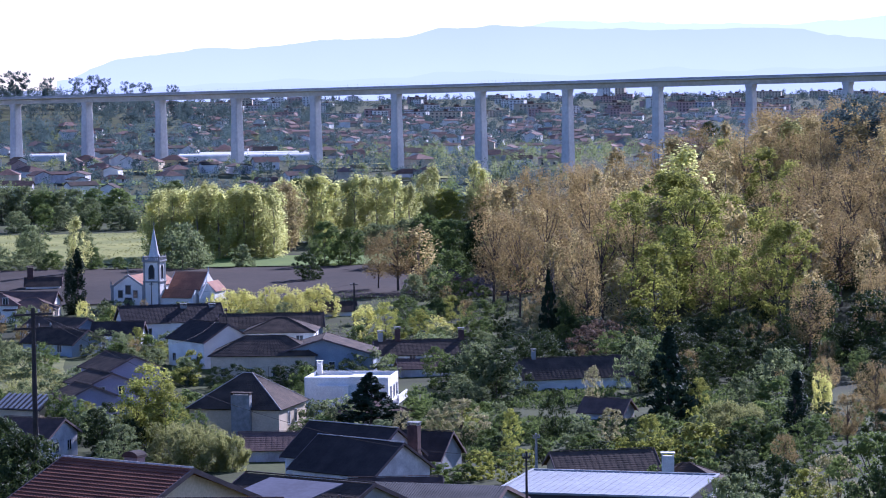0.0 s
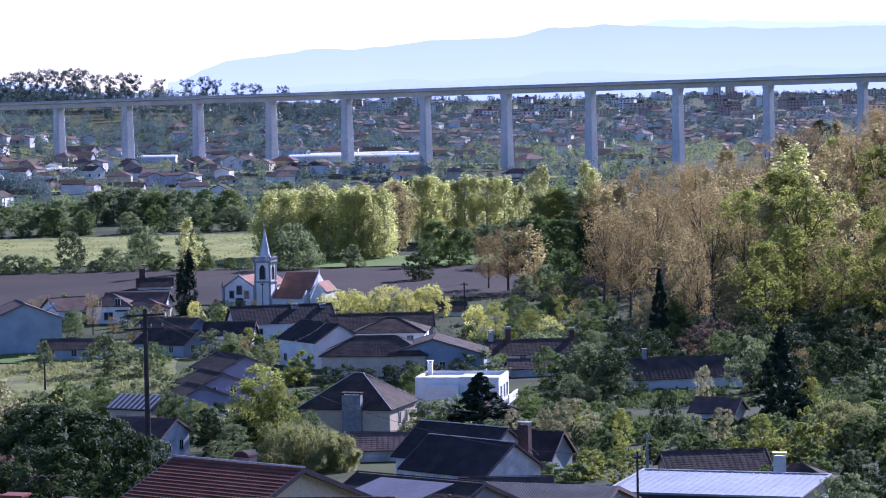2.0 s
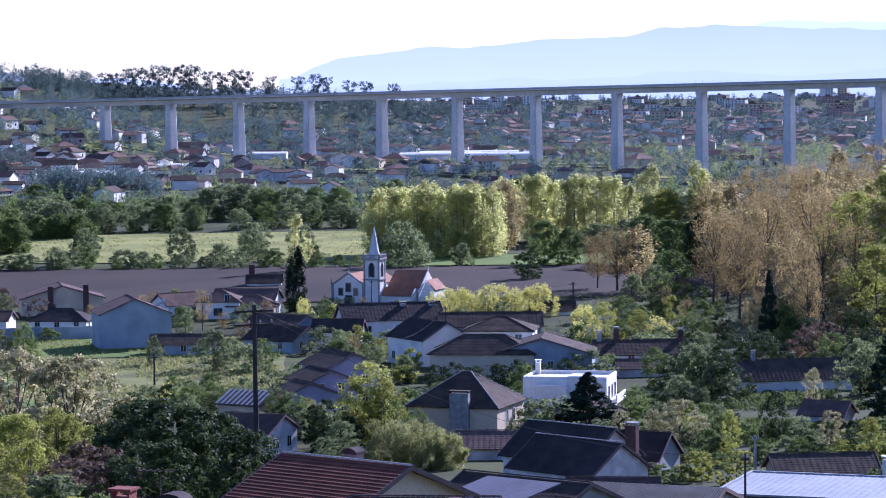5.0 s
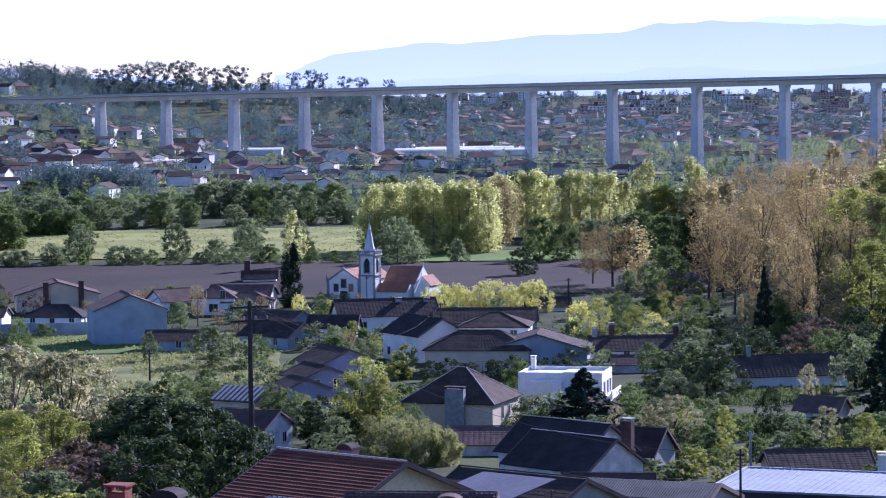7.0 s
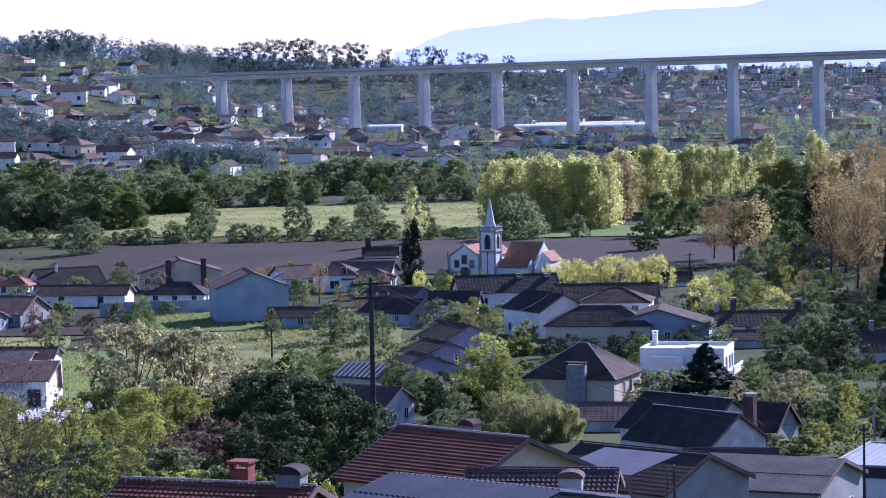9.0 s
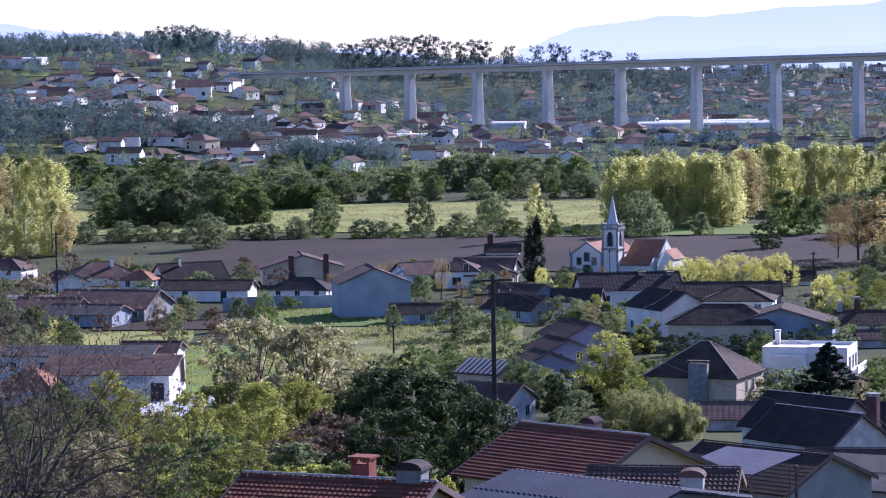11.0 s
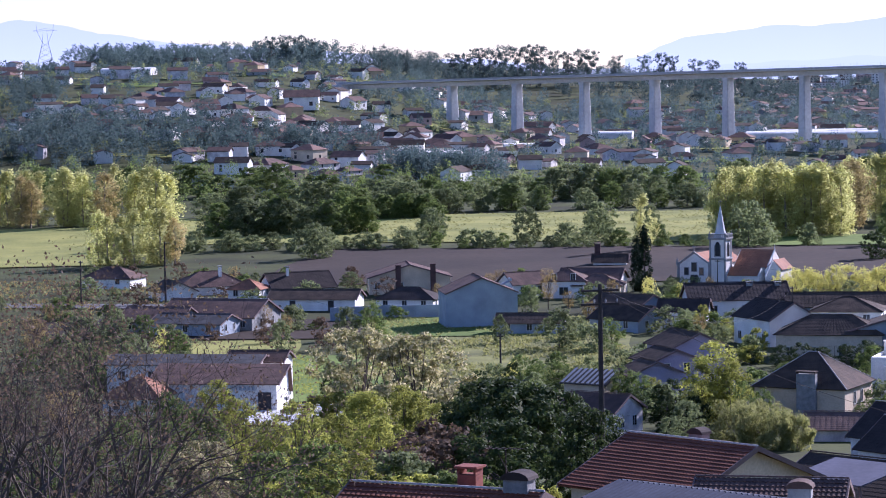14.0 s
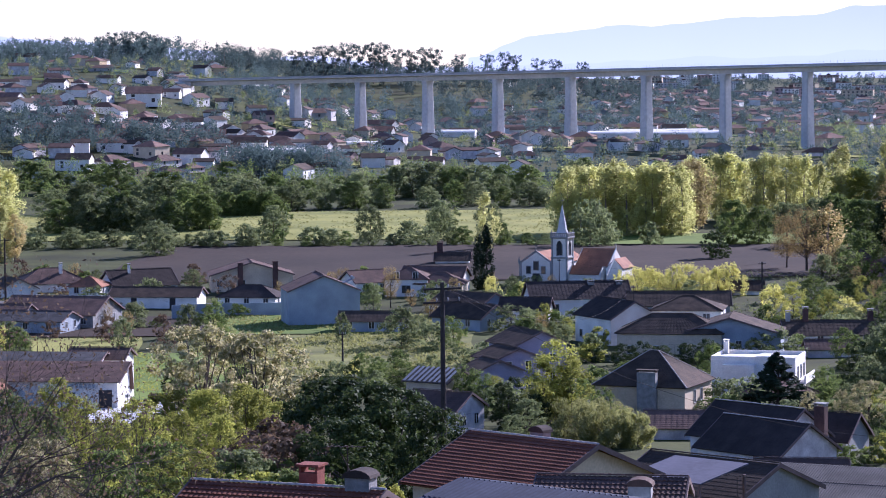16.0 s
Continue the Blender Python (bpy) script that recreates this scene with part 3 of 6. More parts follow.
def belt(kinds, x0, y0, x1, y1, n, h0, h1, depth=8.0, wide=(0.85, 1.25)):
    """A loose belt of trees along a line over the ground."""
    for i in range(n):
        f = (i + random.uniform(0.1, 0.9)) / n
        x = x0 + (x1 - x0) * f + random.uniform(-2, 2)
        y = y0 + (y1 - y0) * f + random.uniform(-depth, depth)
        plant(random.choice(kinds), x, y, random.uniform(h0, h1), random.uniform(*wide))


def wood_stuff(name, spots, material, label, per=60, size=0.8):
    """Far woodland as one mass: many small crowns of leaf blades over the land."""
    rng = np.random.default_rng(len(spots))
    C, R = [], []
    for x, y, h, w in spots:
        z = ground_z(x, y)
        for k in range(9):
            f = k / 8
            a, r = rng.uniform(0, 6.28), w * 0.5 * math.sqrt(rng.random()) * math.sin(math.pi * (0.2 + 0.72 * f))
            C.append((x + r * math.cos(a), y + r * math.sin(a), z + h * (0.15 + 0.8 * f)))
            R.append(w * 0.23)
    V, F = leaves(C, R, max(3, int(per * 1.6) // 9), size * 0.68, rng, 1.0, outward=0.5)
    ob = new(name, np_mesh(name, V, F, M[material]))
    return tagged(ob, label, "woodland", kind="stuff")


# ---- houses ----
def tiled(name, A, B, C, D, material, root, course=0.4, col=0.25, amp=0.035, step=0.05, thick=0.1, label=""):
    """A roof slope of overlapping courses of curved tiles. A, B: eave, left to right; C, D: top, right to left."""
    A, B, C, D = (Vector(p) for p in (A, B, C, D))
    if course > 0.4:
        amp, step = (0.12 if col > 0.25 else 0.055, 0.03) if course > 3 else (0.014, 0.012)
    nrm = (B - A).cross(D - A).normalized()
    if nrm.z < 0:
        nrm = -nrm
    up = ((D + C) - (A + B)).length / 2
    nr = max(2, round(up / course))
    wide = max((B - A).length, (C - D).length)
    nc = max(2, round(wide / (col if col < 0.4 or col > 1 else 0.7))) * 3
    V, F = [], []
    for r in range(nr):
        for e in (0, 1):
            f = (r + e) / nr
            p, q = A.lerp(D, f), B.lerp(C, f)
            for i in range(nc + 1):
                w = amp * (0, 1, 0.75)[i % 3] + (step if e == 0 else 0.0)
                V.append(p.lerp(q, i / nc) + nrm * w)
        b = r * 2 * (nc + 1)
        for i in range(nc):
            F.append((b + i, b + i + 1, b + nc + 2 + i, b + nc + 1 + i))
            if r:
                F.append((b - nc - 1 + i, b - nc + i, b + i + 1, b + i))
    k = len(V)
    for p in (A, B, C, D):
        V += [p - nrm * 0.01, p - nrm * thick]
    F += [(k, k + 2, k + 3, k + 1), (k + 2, k + 4, k + 5, k + 3), (k + 4, k + 6, k + 7, k + 5), (k + 6, k, k + 1, k + 7), (k + 1, k + 3, k + 5, k + 7)]
    return link_mesh(name, V, F, material, root, label)


CAP = {}


def caps(root, p0, p1, material, every=0.42, r=0.10):
    """Rounded ridge tiles laid end to end, each one a piece of its own."""
    p0, p1 = Vector(p0), Vector(p1)
    if root.location.y > 250:
        every = 0.85
    n = max(1, int((p1 - p0).length / every))
    key = (material.name, r, every)
    if key not in CAP:
        V, F = [], []
        for e, k in ((-0.5, 1.0), (0.5, 0.82)):
            for j in range(6):
                a = math.pi * j / 5
                V.append((e * every * 1.08, r * k * math.cos(a), r * k * math.sin(a) * 0.9))
        for j in range(5):
            F.append((j, j + 1, j + 7, j + 6))
        F += [(0, 1, 2, 3, 4, 5), (11, 10, 9, 8, 7, 6), (0, 5, 11, 6)]
        me = bpy.data.meshes.new("ridge_tile")
        me.from_pydata(V, [], F)
        me.materials.append(material)
        CAP[key] = me
    d = (p1 - p0).normalized()
    rot = d.to_track_quat("X", "Z").to_matrix().to_4x4()
    for i in range(n):
        ob = new("ridge_tile", CAP[key])
        ob.parent = root
        ob.matrix_basis = Matrix.Translation(p0.lerp(p1, (i + 0.5) / n) + Vector((0, 0, 0.02))) @ rot


def opening(root, face, u, z, w, h, L, W, door=False, trim_mat="frame", simple=False):
    """A framed window or door in a wall face: f and b run along the length, l and r across."""
    name = "door" if door else "window"
    turn = {"f": 0, "r": 90, "b": 180, "l": 270}[face]
    off = W / 2 if face in "fb" else L / 2
    m = pose(0, 0, 0, 0, 0, turn) @ pose(u, -off, z)
    if simple:
        bm = boxes((-w / 2, w / 2, -0.03, 0.05, 0, h))
        bm.transform(m)
        part(name, bm, M["glass"], root)
        return
    t = 0.09 if not door else 0.07
    bm = boxes((-w / 2 - t, -w / 2, -0.06, 0.05, -t, h + t), (w / 2, w / 2 + t, -0.06, 0.05, -t, h + t),
               (-w / 2, w / 2, -0.06, 0.05, h, h + t), (-w / 2 - 0.05, w / 2 + 0.05, -0.1, 0.05, -t, 0))
    if not door and w > 0.7:
        box(bm, -0.025, 0.025, -0.045, 0.02, 0, h)
    bm.transform(m)
    fr = part(name, bm, M[trim_mat], root)
    bm = boxes((-w / 2, w / 2, -0.02, 0.03, 0, h))
    bm.transform(m)
    part("door_leaf" if door else "pane", bm, M["shutter" if door else "glass"], fr, "dark door leaf" if door else "dark glass pane")


def chimney(root, x, y, z0, z1, w=0.7, d=0.6, wall="grey_wall", cap="stone", label=""):
    bm = boxes((x - w / 2, x + w / 2, y - d / 2, y + d / 2, z0, z1), bevel=0.02)
    ch = part("chimney", bm, M[wall], root, label)
    bm = boxes((x - w / 2 - 0.1, x + w / 2 + 0.1, y - d / 2 - 0.1, y + d / 2 + 0.1, z1 + 0.28, z1 + 0.38),
               (x - w / 2, x - w / 2 + 0.1, y - d / 2, y + d / 2, z1, z1 + 0.28), (x + w / 2 - 0.1, x + w / 2, y - d / 2, y + d / 2, z1, z1 + 0.28))
    part("chimney_cap", bm, M[cap], ch)


def house(x, y, zr, spin, L, W, rise, wall, roof, label, kind="gable", over=0.45, wins=(), doors=(), chims=(), course=0.45, col=0.5,
          hip=None, ridge=None, name="house", verge=True, off=0.5, trim_mat="frame", ridge_caps=True, simple=False, stripes=0):
    """A rendered house with a tiled gable or hipped roof. zr: height of the ridge above the valley; off: place of the ridge across the width."""
    g = ground_z(x, y) - 0.5
    root = thing(name, x, y, g, spin, label, "house")
    hr = max(3.2, zr - g)
    he = hr - rise
    if not wins and not doors and he > 2.6:
        k = max(2, int(L / 3.8))
        wins = [("f", -L / 2 + L * (i + 0.5) / k, 1.4, 0.95, min(1.25, he - 1.7)) for i in range(k)]
        wins += [("r", -W * 0.2, 1.4, 0.9, min(1.25, he - 1.7)), ("r", W * 0.22, 1.4, 0.9, min(1.25, he - 1.7))]
        if he > 5.6:
            wins += [(f, u, 4.2, w_, 1.2) for f, u, z_, w_, h_ in wins]
    l, w = L / 2, W / 2
    ry = -w + W * off
    bm = bmesh.new()
    if kind == "gable":
        prof = [(-w, 0), (w, 0), (w, he), (ry, hr - 0.12), (-w, he)]
        a = [bm.verts.new((-l, p[0], p[1])) for p in prof]
        b = [bm.verts.new((l, p[0], p[1])) for p in prof]
        bm.faces.new(a[::-1])
        bm.faces.new(b)
        for i in range(5):
            bm.faces.new((a[i], a[(i + 1) % 5], b[(i + 1) % 5], b[i]))
    else:
        box(bm, -l, l, -w, w, 0, he)
    part("wall", bm, M[wall], root)
    s1, s2 = rise / max(0.1, ry + w), rise / max(0.1, w - ry)
    ef, eb = he - over * s1, he - over * s2
    R = M[roof]
    ridge = ridge or roof
    lo = l + over
    if kind == "gable":
        tiled("roof_slope", (-lo, -w - over, ef + 0.06), (lo, -w - over, ef + 0.06), (lo, ry, hr + 0.06), (-lo, ry, hr + 0.06), R, root, course, col)
        tiled("roof_slope", (lo, w + over, eb + 0.06), (-lo, w + over, eb + 0.06), (-lo, ry, hr + 0.06), (lo, ry, hr + 0.06), R, root, course, col)
        for i in range(stripes):
            x0 = -lo + 2 * lo * (i + 0.2) / stripes
            x1 = x0 + lo * 0.9 / stripes
            part("roof_strip", poly_slab(bmesh.new(), [(x0, -w - over, ef + 0.25), (x1, -w - over, ef + 0.25), (x1, ry, hr + 0.25), (x0, ry, hr + 0.25)], 0.06), M["white_sheet"], root, "pale roof strip")
        if ridge_caps:
            caps(root, (-lo, ry, hr + 0.1), (lo, ry, hr + 0.1), M[ridge])
        if verge:
            for sx in (-1, 1):
                bm = bmesh.new()
                x0, x1 = sorted((sx * (lo - 0.02), sx * (lo + 0.06)))
                for p, q in (((-w - over, ef), (ry, hr)), ((ry, hr), (w + over, eb))):
                    vs = [bm.verts.new((xx, yy, zz)) for xx in (x0, x1) for yy, zz in ((p[0], p[1] - 0.16), (q[0], q[1] - 0.16), (q[0], q[1] + 0.13), (p[0], p[1] + 0.13))]
                    for f in ((0, 1, 2, 3), (7, 6, 5, 4), (0, 4, 5, 1), (1, 5, 6, 2), (2, 6, 7, 3), (3, 7, 4, 0)):
                        bm.faces.new([vs[i] for i in f])
                part("verge_board", bm, M["verge"], root)
    else:
        k = hip if hip is not None else w
        k = min(k, l - 0.05)
        rl = l - k
        c1, c2, c3, c4 = (-lo, -w - over, ef), (lo, -w - over, ef), (lo, w + over, eb), (-lo, w + over, eb)
        ra, rb = (-rl, ry, hr), (rl, ry, hr)
        tiled("roof_slope", c1, c2, rb, ra, R, root, course, col)
        tiled("roof_slope", c3, c4, ra, rb, R, root, course, col)
        tiled("roof_slope", c2, c3, rb, rb, R, root, course, col)
        tiled("roof_slope", c4, c1, ra, ra, R, root, course, col)
        if ridge_caps:
            for p, q in ((ra, rb), (c1, ra), (c2, rb), (c3, rb), (c4, ra)):
                if (Vector(p) - Vector(q)).length > 0.5:
                    caps(root, p, q, M[ridge])
    for o in wins:
        opening(root, *o, L, W, trim_mat=trim_mat, simple=simple)
    for o in doors:
        opening(root, *o, L, W, door=True)
    for c in chims:
        chimney(root, *c)
    return root


# near the eye, foot of the hillside
near_house = house(-1.9, 158.0, 28.4, -41, 8.6, 10.6, 2.1, "cream", "tile_red", "cream house with a red-brown clay tile roof and pale ridge", ridge="mortar", course=0.36, col=0.25,
                   over=0.55, wins=(("r", -2.2, 1.2, 1.1, 1.2), ("f", -2, 2.2, 1.0, 1.2)))
house(9.7, 185.0, 23.4, -40, 10, 9.5, 1.9, "grey_wall", "tile_dark", "low house with a rough dark weathered roof", course=0.5, col=0.35, over=0.3)
canopy = thing("sheet_canopy", 7.6, 176.0, 24.0, -40, "lean-to canopy of smooth grey metal sheet", "canopy")
canopy.location.z = ground_z(canopy.location.x, canopy.location.y) - 0.3
ch = (7.6, 176.0, 24.0)[2] - canopy.location.z
part("sheet", poly_slab(bmesh.new(), [(-2.9, -2.6, ch - 0.35), (2.9, -2.6, ch - 0.35), (2.9, 2.4, ch + 0.35), (-2.9, 2.4, ch + 0.35)], 0.08), M["metal_sheet"], canopy)
for px_, py_ in ((-2.7, -2.4), (2.7, -2.4), (2.7, 2.2), (-2.7, 2.2)):
    part("post", boxes((px_ - 0.08, px_ + 0.08, py_ - 0.08, py_ + 0.08, 0, ch - 0.35)), M["verge"], canopy)
house(21.5, 314.0, 10.8, -44, 12, 9.6, 3.2, "worn_white", "tile_black", "old house with a near-black tile roof", ridge="mortar", wins=(("r", 0, 2, 1, 1.2),))
house(21.3, 300.0, 11.0, -46, 11.5, 9.2, 2.9, "worn_white", "tile_black", "old whitewashed house with stained gable and near-black roof", ridge="mortar", wins=(("f", -3, 1.0, 0.9, 1.2),))
cream_house = house(11.8, 378.1, 10.2, -21, 12.5, 11.5, 3.9, "cream", "tile_dark", "cream house with a dark hipped tile roof", ridge="mortar", kind="hip", hip=5.6,
      wins=(("r", -1.6, 2.3, 0.8, 1.6), ("r", 1.2, 2.3, 0.8, 1.6)))
house(63.3, 430.5, 5.9, 8, 17, 8, 2.6, "white", "tile_dark", "long low white house with an old tiled roof", chims=((-6, 0, 4, 6.3, 0.6, 0.6),))
house(44.7, 480.5, 4.4, 2, 15.5, 8, 2.0, "white", "tile_dark", "long white outbuilding with a dark tile roof", chims=((-4, 0, 4, 6.6, 0.9, 0.9, "dark_brick"), (-7, 0, 4, 6.0, 0.8, 0.8), (7, 0, 4, 6.2, 0.9, 0.9, "dark_brick")))
house(21.2, 486.3, 8.3, -8, 11.8, 10, 2.0, "white", "tile_dark", "two-storey white house with a dark hipped roof", kind="hip",
      wins=(("f", -4, 5.0, 0.9, 1.1), ("f", 0, 5.0, 0.9, 1.1), ("f", 3.5, 5.0, 1.1, 1.1), ("r", 0, 5.0, 0.9, 1.1)))
house(17.5, 463.5, 7.3, -8, 17, 10.5, 2.6, "cream", "tile_dark", "cream house with a wide dark tile roof", kind="hip")
house(27.2, 463.5, 7.0, -97, 11, 16.5, 2.5, "blue_grey", "tile_dark", "grey-rendered house with a broad dark gable",
      wins=tuple(("r", u, 2.2, 0.9, 1.2) for u in (-5, -2, 1.5, 4.6)))
house(8.8, 490.2, 7.4, -60, 12, 9.5, 2.7, "white", "tile_black", "white gabled house with a dark roof")
house(2.2, 540.6, 6.5, 10, 19, 10, 2.8, "white", "tile_black", "long white house with a dark gabled roof", wins=(("f", 1, 2.2, 1.2, 1.4), ("f", 5, 2.2, 1.2, 1.4), ("f", -5, 2.2, 1.2, 1.4)),
      chims=((2.5, -1, 4, 7.4, 1.2, 0.7, "stone"), (8, -1, 4, 7.2, 1.2, 0.7, "stone")))
house(-5.7, 420.0, 9.1, -64, 9, 8.6, 1.9, "lilac", "tile_dark", "lilac modern house with staggered dark roofs")
house(-8.4, 407.0, 7.9, -64, 7, 7.4, 1.5, "lilac", "tile_dark", "lilac middle wing of the staggered house")
house(-10.6, 397.0, 7.2, -64, 5, 7.6, 1.6, "lilac", "tile_dark", "lilac front wing of the staggered house")
house(-15.7, 357.5, 7.3, -30, 8, 7, 1.8, "worn_white", "tile_brown", "small whitewashed house with a brown roof")
house(-17.5, 388.8, 6.7, -30, 6.5, 7, 1.4, "cream", "eternit", "shed with a striped corrugated roof", course=3, col=0.8, stripes=9, ridge_caps=False)
house(-17.5, 517.4, 4.4, -35, 11, 9, 2.2, "blue_grey", "tile_dark", "low house with a dark roof behind shrubs")
house(-27.7, 599.8, 5.1, -10, 13, 9, 2.2, "white", "tile_brown", "white two-storey house with a brown roof")

# ---- flat-roofed white house ----
def white_house(x, y, zt, spin):
    g = ground_z(x, y) - 0.5
    root = thing("flat_roofed_house", x, y, g, spin, "white flat-roofed modern house with parapets and a terrace", "house")
    h = zt - g
    part("wall", boxes((-6, 6, -4.5, 4.5, 0, h - 0.5), bevel=0.03), M["white"], root)
    for a in ((-6, 6, -4.5, -4.25, h - 0.5, h), (-6, 6, 4.25, 4.5, h - 0.5, h), (-6, -5.75, -4.25, 4.25, h - 0.5, h), (5.75, 6, -4.25, 4.25, h - 0.5, h)):
        part("parapet", boxes(a, bevel=0.02), M["white"], root)
    part("stair_block", boxes((0.5, 3.2, -4.9, -1, 0, h + 0.15), bevel=0.03), M["white"], root)
    part("wing", boxes((-4.0, 0.5, -6.5, -4.5, 0, h - 1.0), bevel=0.03), M["white"], root)
    part("balcony", boxes((6, 7.4, -4.0, 4.0, 2.6, 2.9), (7.2, 7.4, -4, 4, 2.9, 3.8), bevel=0.02), M["white"], root)
    for u in (-2.4, 0.4, 2.8):
        opening(root, "r", u, 3.1, 1.2, 1.8, 12, 9)
    opening(root, "f", 4.6, 3.0, 1.0, 1.3, 12, 9)
    chimney(root, -5.3, 3.6, h - 0.5, h + 1.2, 0.7, 0.7, "white", "white")


white_house(27.3, 400.6, 7.3, -14)


# ---- church ----
def church(x, y, spin):
    g = ground_z(x, y) - 0.3
    root = thing("church", x, y, g, spin, "white parish church with bell tower, pale spire and orange roofs", "church")
    # tower
    part("tower", boxes((-2.3, 2.3, -2.3, 2.3, 0, 9.6), bevel=0.03), M["white"], root)
    for sx in (-1, 1):
        for sy in (-1, 1):
            part("corner_pilaster", boxes((sx * 2.2 - 0.25, sx * 2.2 + 0.25, sy * 2.2 - 0.25, sy * 2.2 + 0.25, 0, 9.6)), M["stone"], root)
    for z, o in ((5.4, 0.35), (9.4, 0.5)):
        part("cornice", boxes((-2.3 - o, 2.3 + o, -2.3 - o, 2.3 + o, z, z + 0.35), bevel=0.06), M["stone"], root)
    for turn in (0, 90, 180, 270):                          # balustrade under the spire, a white panel and an arch on each face
        m = pose(0, 0, 0, 0, 0, turn)
        for i in range(9):
            u = -2.4 + i * 0.6
            bm = boxes((u - 0.09, u + 0.09, -2.7, -2.5, 9.75, 10.35))
            bm.transform(m)
            part("baluster", bm, M["stone"], root)
        bm = boxes((-2.6, 2.6, -2.75, -2.45, 10.35, 10.5))
        bm.transform(m)
        part("balustrade_rail", bm, M["stone"], root)
        bm = boxes((-1.0, 1.0, -2.36, -2.3, 5.95, 6.05), (-1.05, -0.8, -2.37, -2.3, 6.05, 8.3), (0.8, 1.05, -2.37, -2.3, 6.05, 8.3))
        bm.transform(m)
        part("arch_surround", bm, M["stone"], root)
        bm = bmesh.new()
        pts = [(-0.75, 6.1), (0.75, 6.1), (0.75, 8.2)] + [(0.75 * math.cos(a * math.pi / 8), 8.2 + 0.75 * math.sin(a * math.pi / 8)) for a in range(1, 8)] + [(-0.75, 8.2)]
        f = bm.faces.new([bm.verts.new((px, -2.33, pz)) for px, pz in pts])
        r = bmesh.ops.extrude_face_region(bm, geom=[f])
        bmesh.ops.translate(bm, verts=[v for v in r["geom"] if isinstance(v, bmesh.types.BMVert)], vec=(0, 0.1, 0))
        bm.transform(pose(0, 0, 0, 0, 0, turn))
        part("belfry_opening", bm, M["glass"], root, "dark arched belfry opening")
    bm = bmesh.new()
    ring0 = [bm.verts.new((2.0 * math.cos(a * math.pi / 4 + math.pi / 8), 2.0 * math.sin(a * math.pi / 4 + math.pi / 8), 9.75)) for a in range(8)]
    ring1 = [bm.verts.new((1.35 * math.cos(a * math.pi / 4 + math.pi / 8), 1.35 * math.sin(a * math.pi / 4 + math.pi / 8), 11.2)) for a in range(8)]
    ring2 = [bm.verts.new((0.1 * math.cos(a * math.pi / 4 + math.pi / 8), 0.1 * math.sin(a * math.pi / 4 + math.pi / 8), 15.9)) for a in range(8)]
    for a in range(8):
        b = (a + 1) % 8
        bm.faces.new((ring0[a], ring0[b], ring1[b], ring1[a]))
        bm.faces.new((ring1[a], ring1[b], ring2[b], ring2[a]))
    bm.faces.new(ring2)
    part("spire", bm, M["slate"], root)
    for sx in (-1, 1):
        for sy in (-1, 1):
            V, F = tubes([((sx * 2.4, sy * 2.4, 9.7), (sx * 2.4, sy * 2.4, 10.3), 0.3, 0.22), ((sx * 2.4, sy * 2.4, 10.3), (sx * 2.4, sy * 2.4, 11.1), 0.22, 0.03)], 8)
            link_mesh("pinnacle", V, F, M["stone"], root)
    V, F = tubes([((0, 0, 15.8), (0, 0, 17.4), 0.07, 0.06), ((-0.45, 0, 16.8), (0.45, 0, 16.8), 0.06, 0.06)], 6)
    link_mesh("cross", V, F, M["stone"], root)
    for ob in root.children:                                # the tower is slim and tall
        ob.matrix_basis = Matrix.Diagonal((0.76, 0.76, 1.1, 1))
    # nave, running back from the gabled front
    def wing(nm, x0, x1, y0, y1, he, hr, along_y, roof):
        cx, cy = (x0 + x1) / 2, (y0 + y1) / 2
        bm = bmesh.new()
        if along_y:
            prof = [(x0, 0), (x1, 0), (x1, he), (cx, hr), (x0, he)]
            a, b = [[bm.verts.new((p, yy, q)) for p, q in prof] for yy in (y0, y1)]
        else:
            prof = [(y0, 0), (y1, 0), (y1, he), (cy, hr), (y0, he)]
            a, b = [[bm.verts.new((xx, p, q)) for p, q in prof] for xx in (x0, x1)]
        bm.faces.new(a)
        bm.faces.new(b[::-1])
        for i in range(5):
            bm.faces.new((a[i], a[(i + 1) % 5], b[(i + 1) % 5], b[i]))
        part(nm, bm, M["white"], root)
        if along_y:
            tiled("roof_slope", (x0 - 0.3, y1, he), (x0 - 0.3, y0 + 0.3, he), (cx, y0 + 0.3, hr + 0.12), (cx, y1, hr + 0.12), M[roof], root, 0.6, 0.6)
            tiled("roof_slope", (x1 + 0.3, y0 + 0.3, he), (x1 + 0.3, y1, he), (cx, y1, hr + 0.12), (cx, y0 + 0.3, hr + 0.12), M[roof], root, 0.6, 0.6)
        else:
            tiled("roof_slope", (x0 + 0.2, y0 - 0.3, he), (x1 - 0.2, y0 - 0.3, he), (x1 - 0.2, cy, hr + 0.12), (x0 + 0.2, cy, hr + 0.12), M[roof], root, 0.6, 0.6)
            tiled("roof_slope", (x1 - 0.2, y1 + 0.3, he), (x0 + 0.2, y1 + 0.3, he), (x0 + 0.2, cy, hr + 0.12), (x1 - 0.2, cy, hr + 0.12), M[roof], root, 0.6, 0.6)
    wing("nave", -9.4, -1.8, -1.5, 17, 4.6, 7.2, True, "tile_orange")
    for sx in (-9.5, -2.2):
        part("front_pilaster", boxes((sx - 0.1, sx + 0.5, -1.65, -1.4, 0, 5.0)), M["stone"], root)
    bm = bmesh.new()
    for p, q in (((-9.7, 4.7), (-5.6, 7.5)), ((-5.6, 7.5), (-1.5, 4.7))):
        vs = [bm.verts.new((a, yy, b)) for yy in (-1.75, -1.35) for a, b in ((p[0], p[1] - 0.2), (q[0], q[1] - 0.2), (q[0], q[1] + 0.2), (p[0], p[1] + 0.2))]
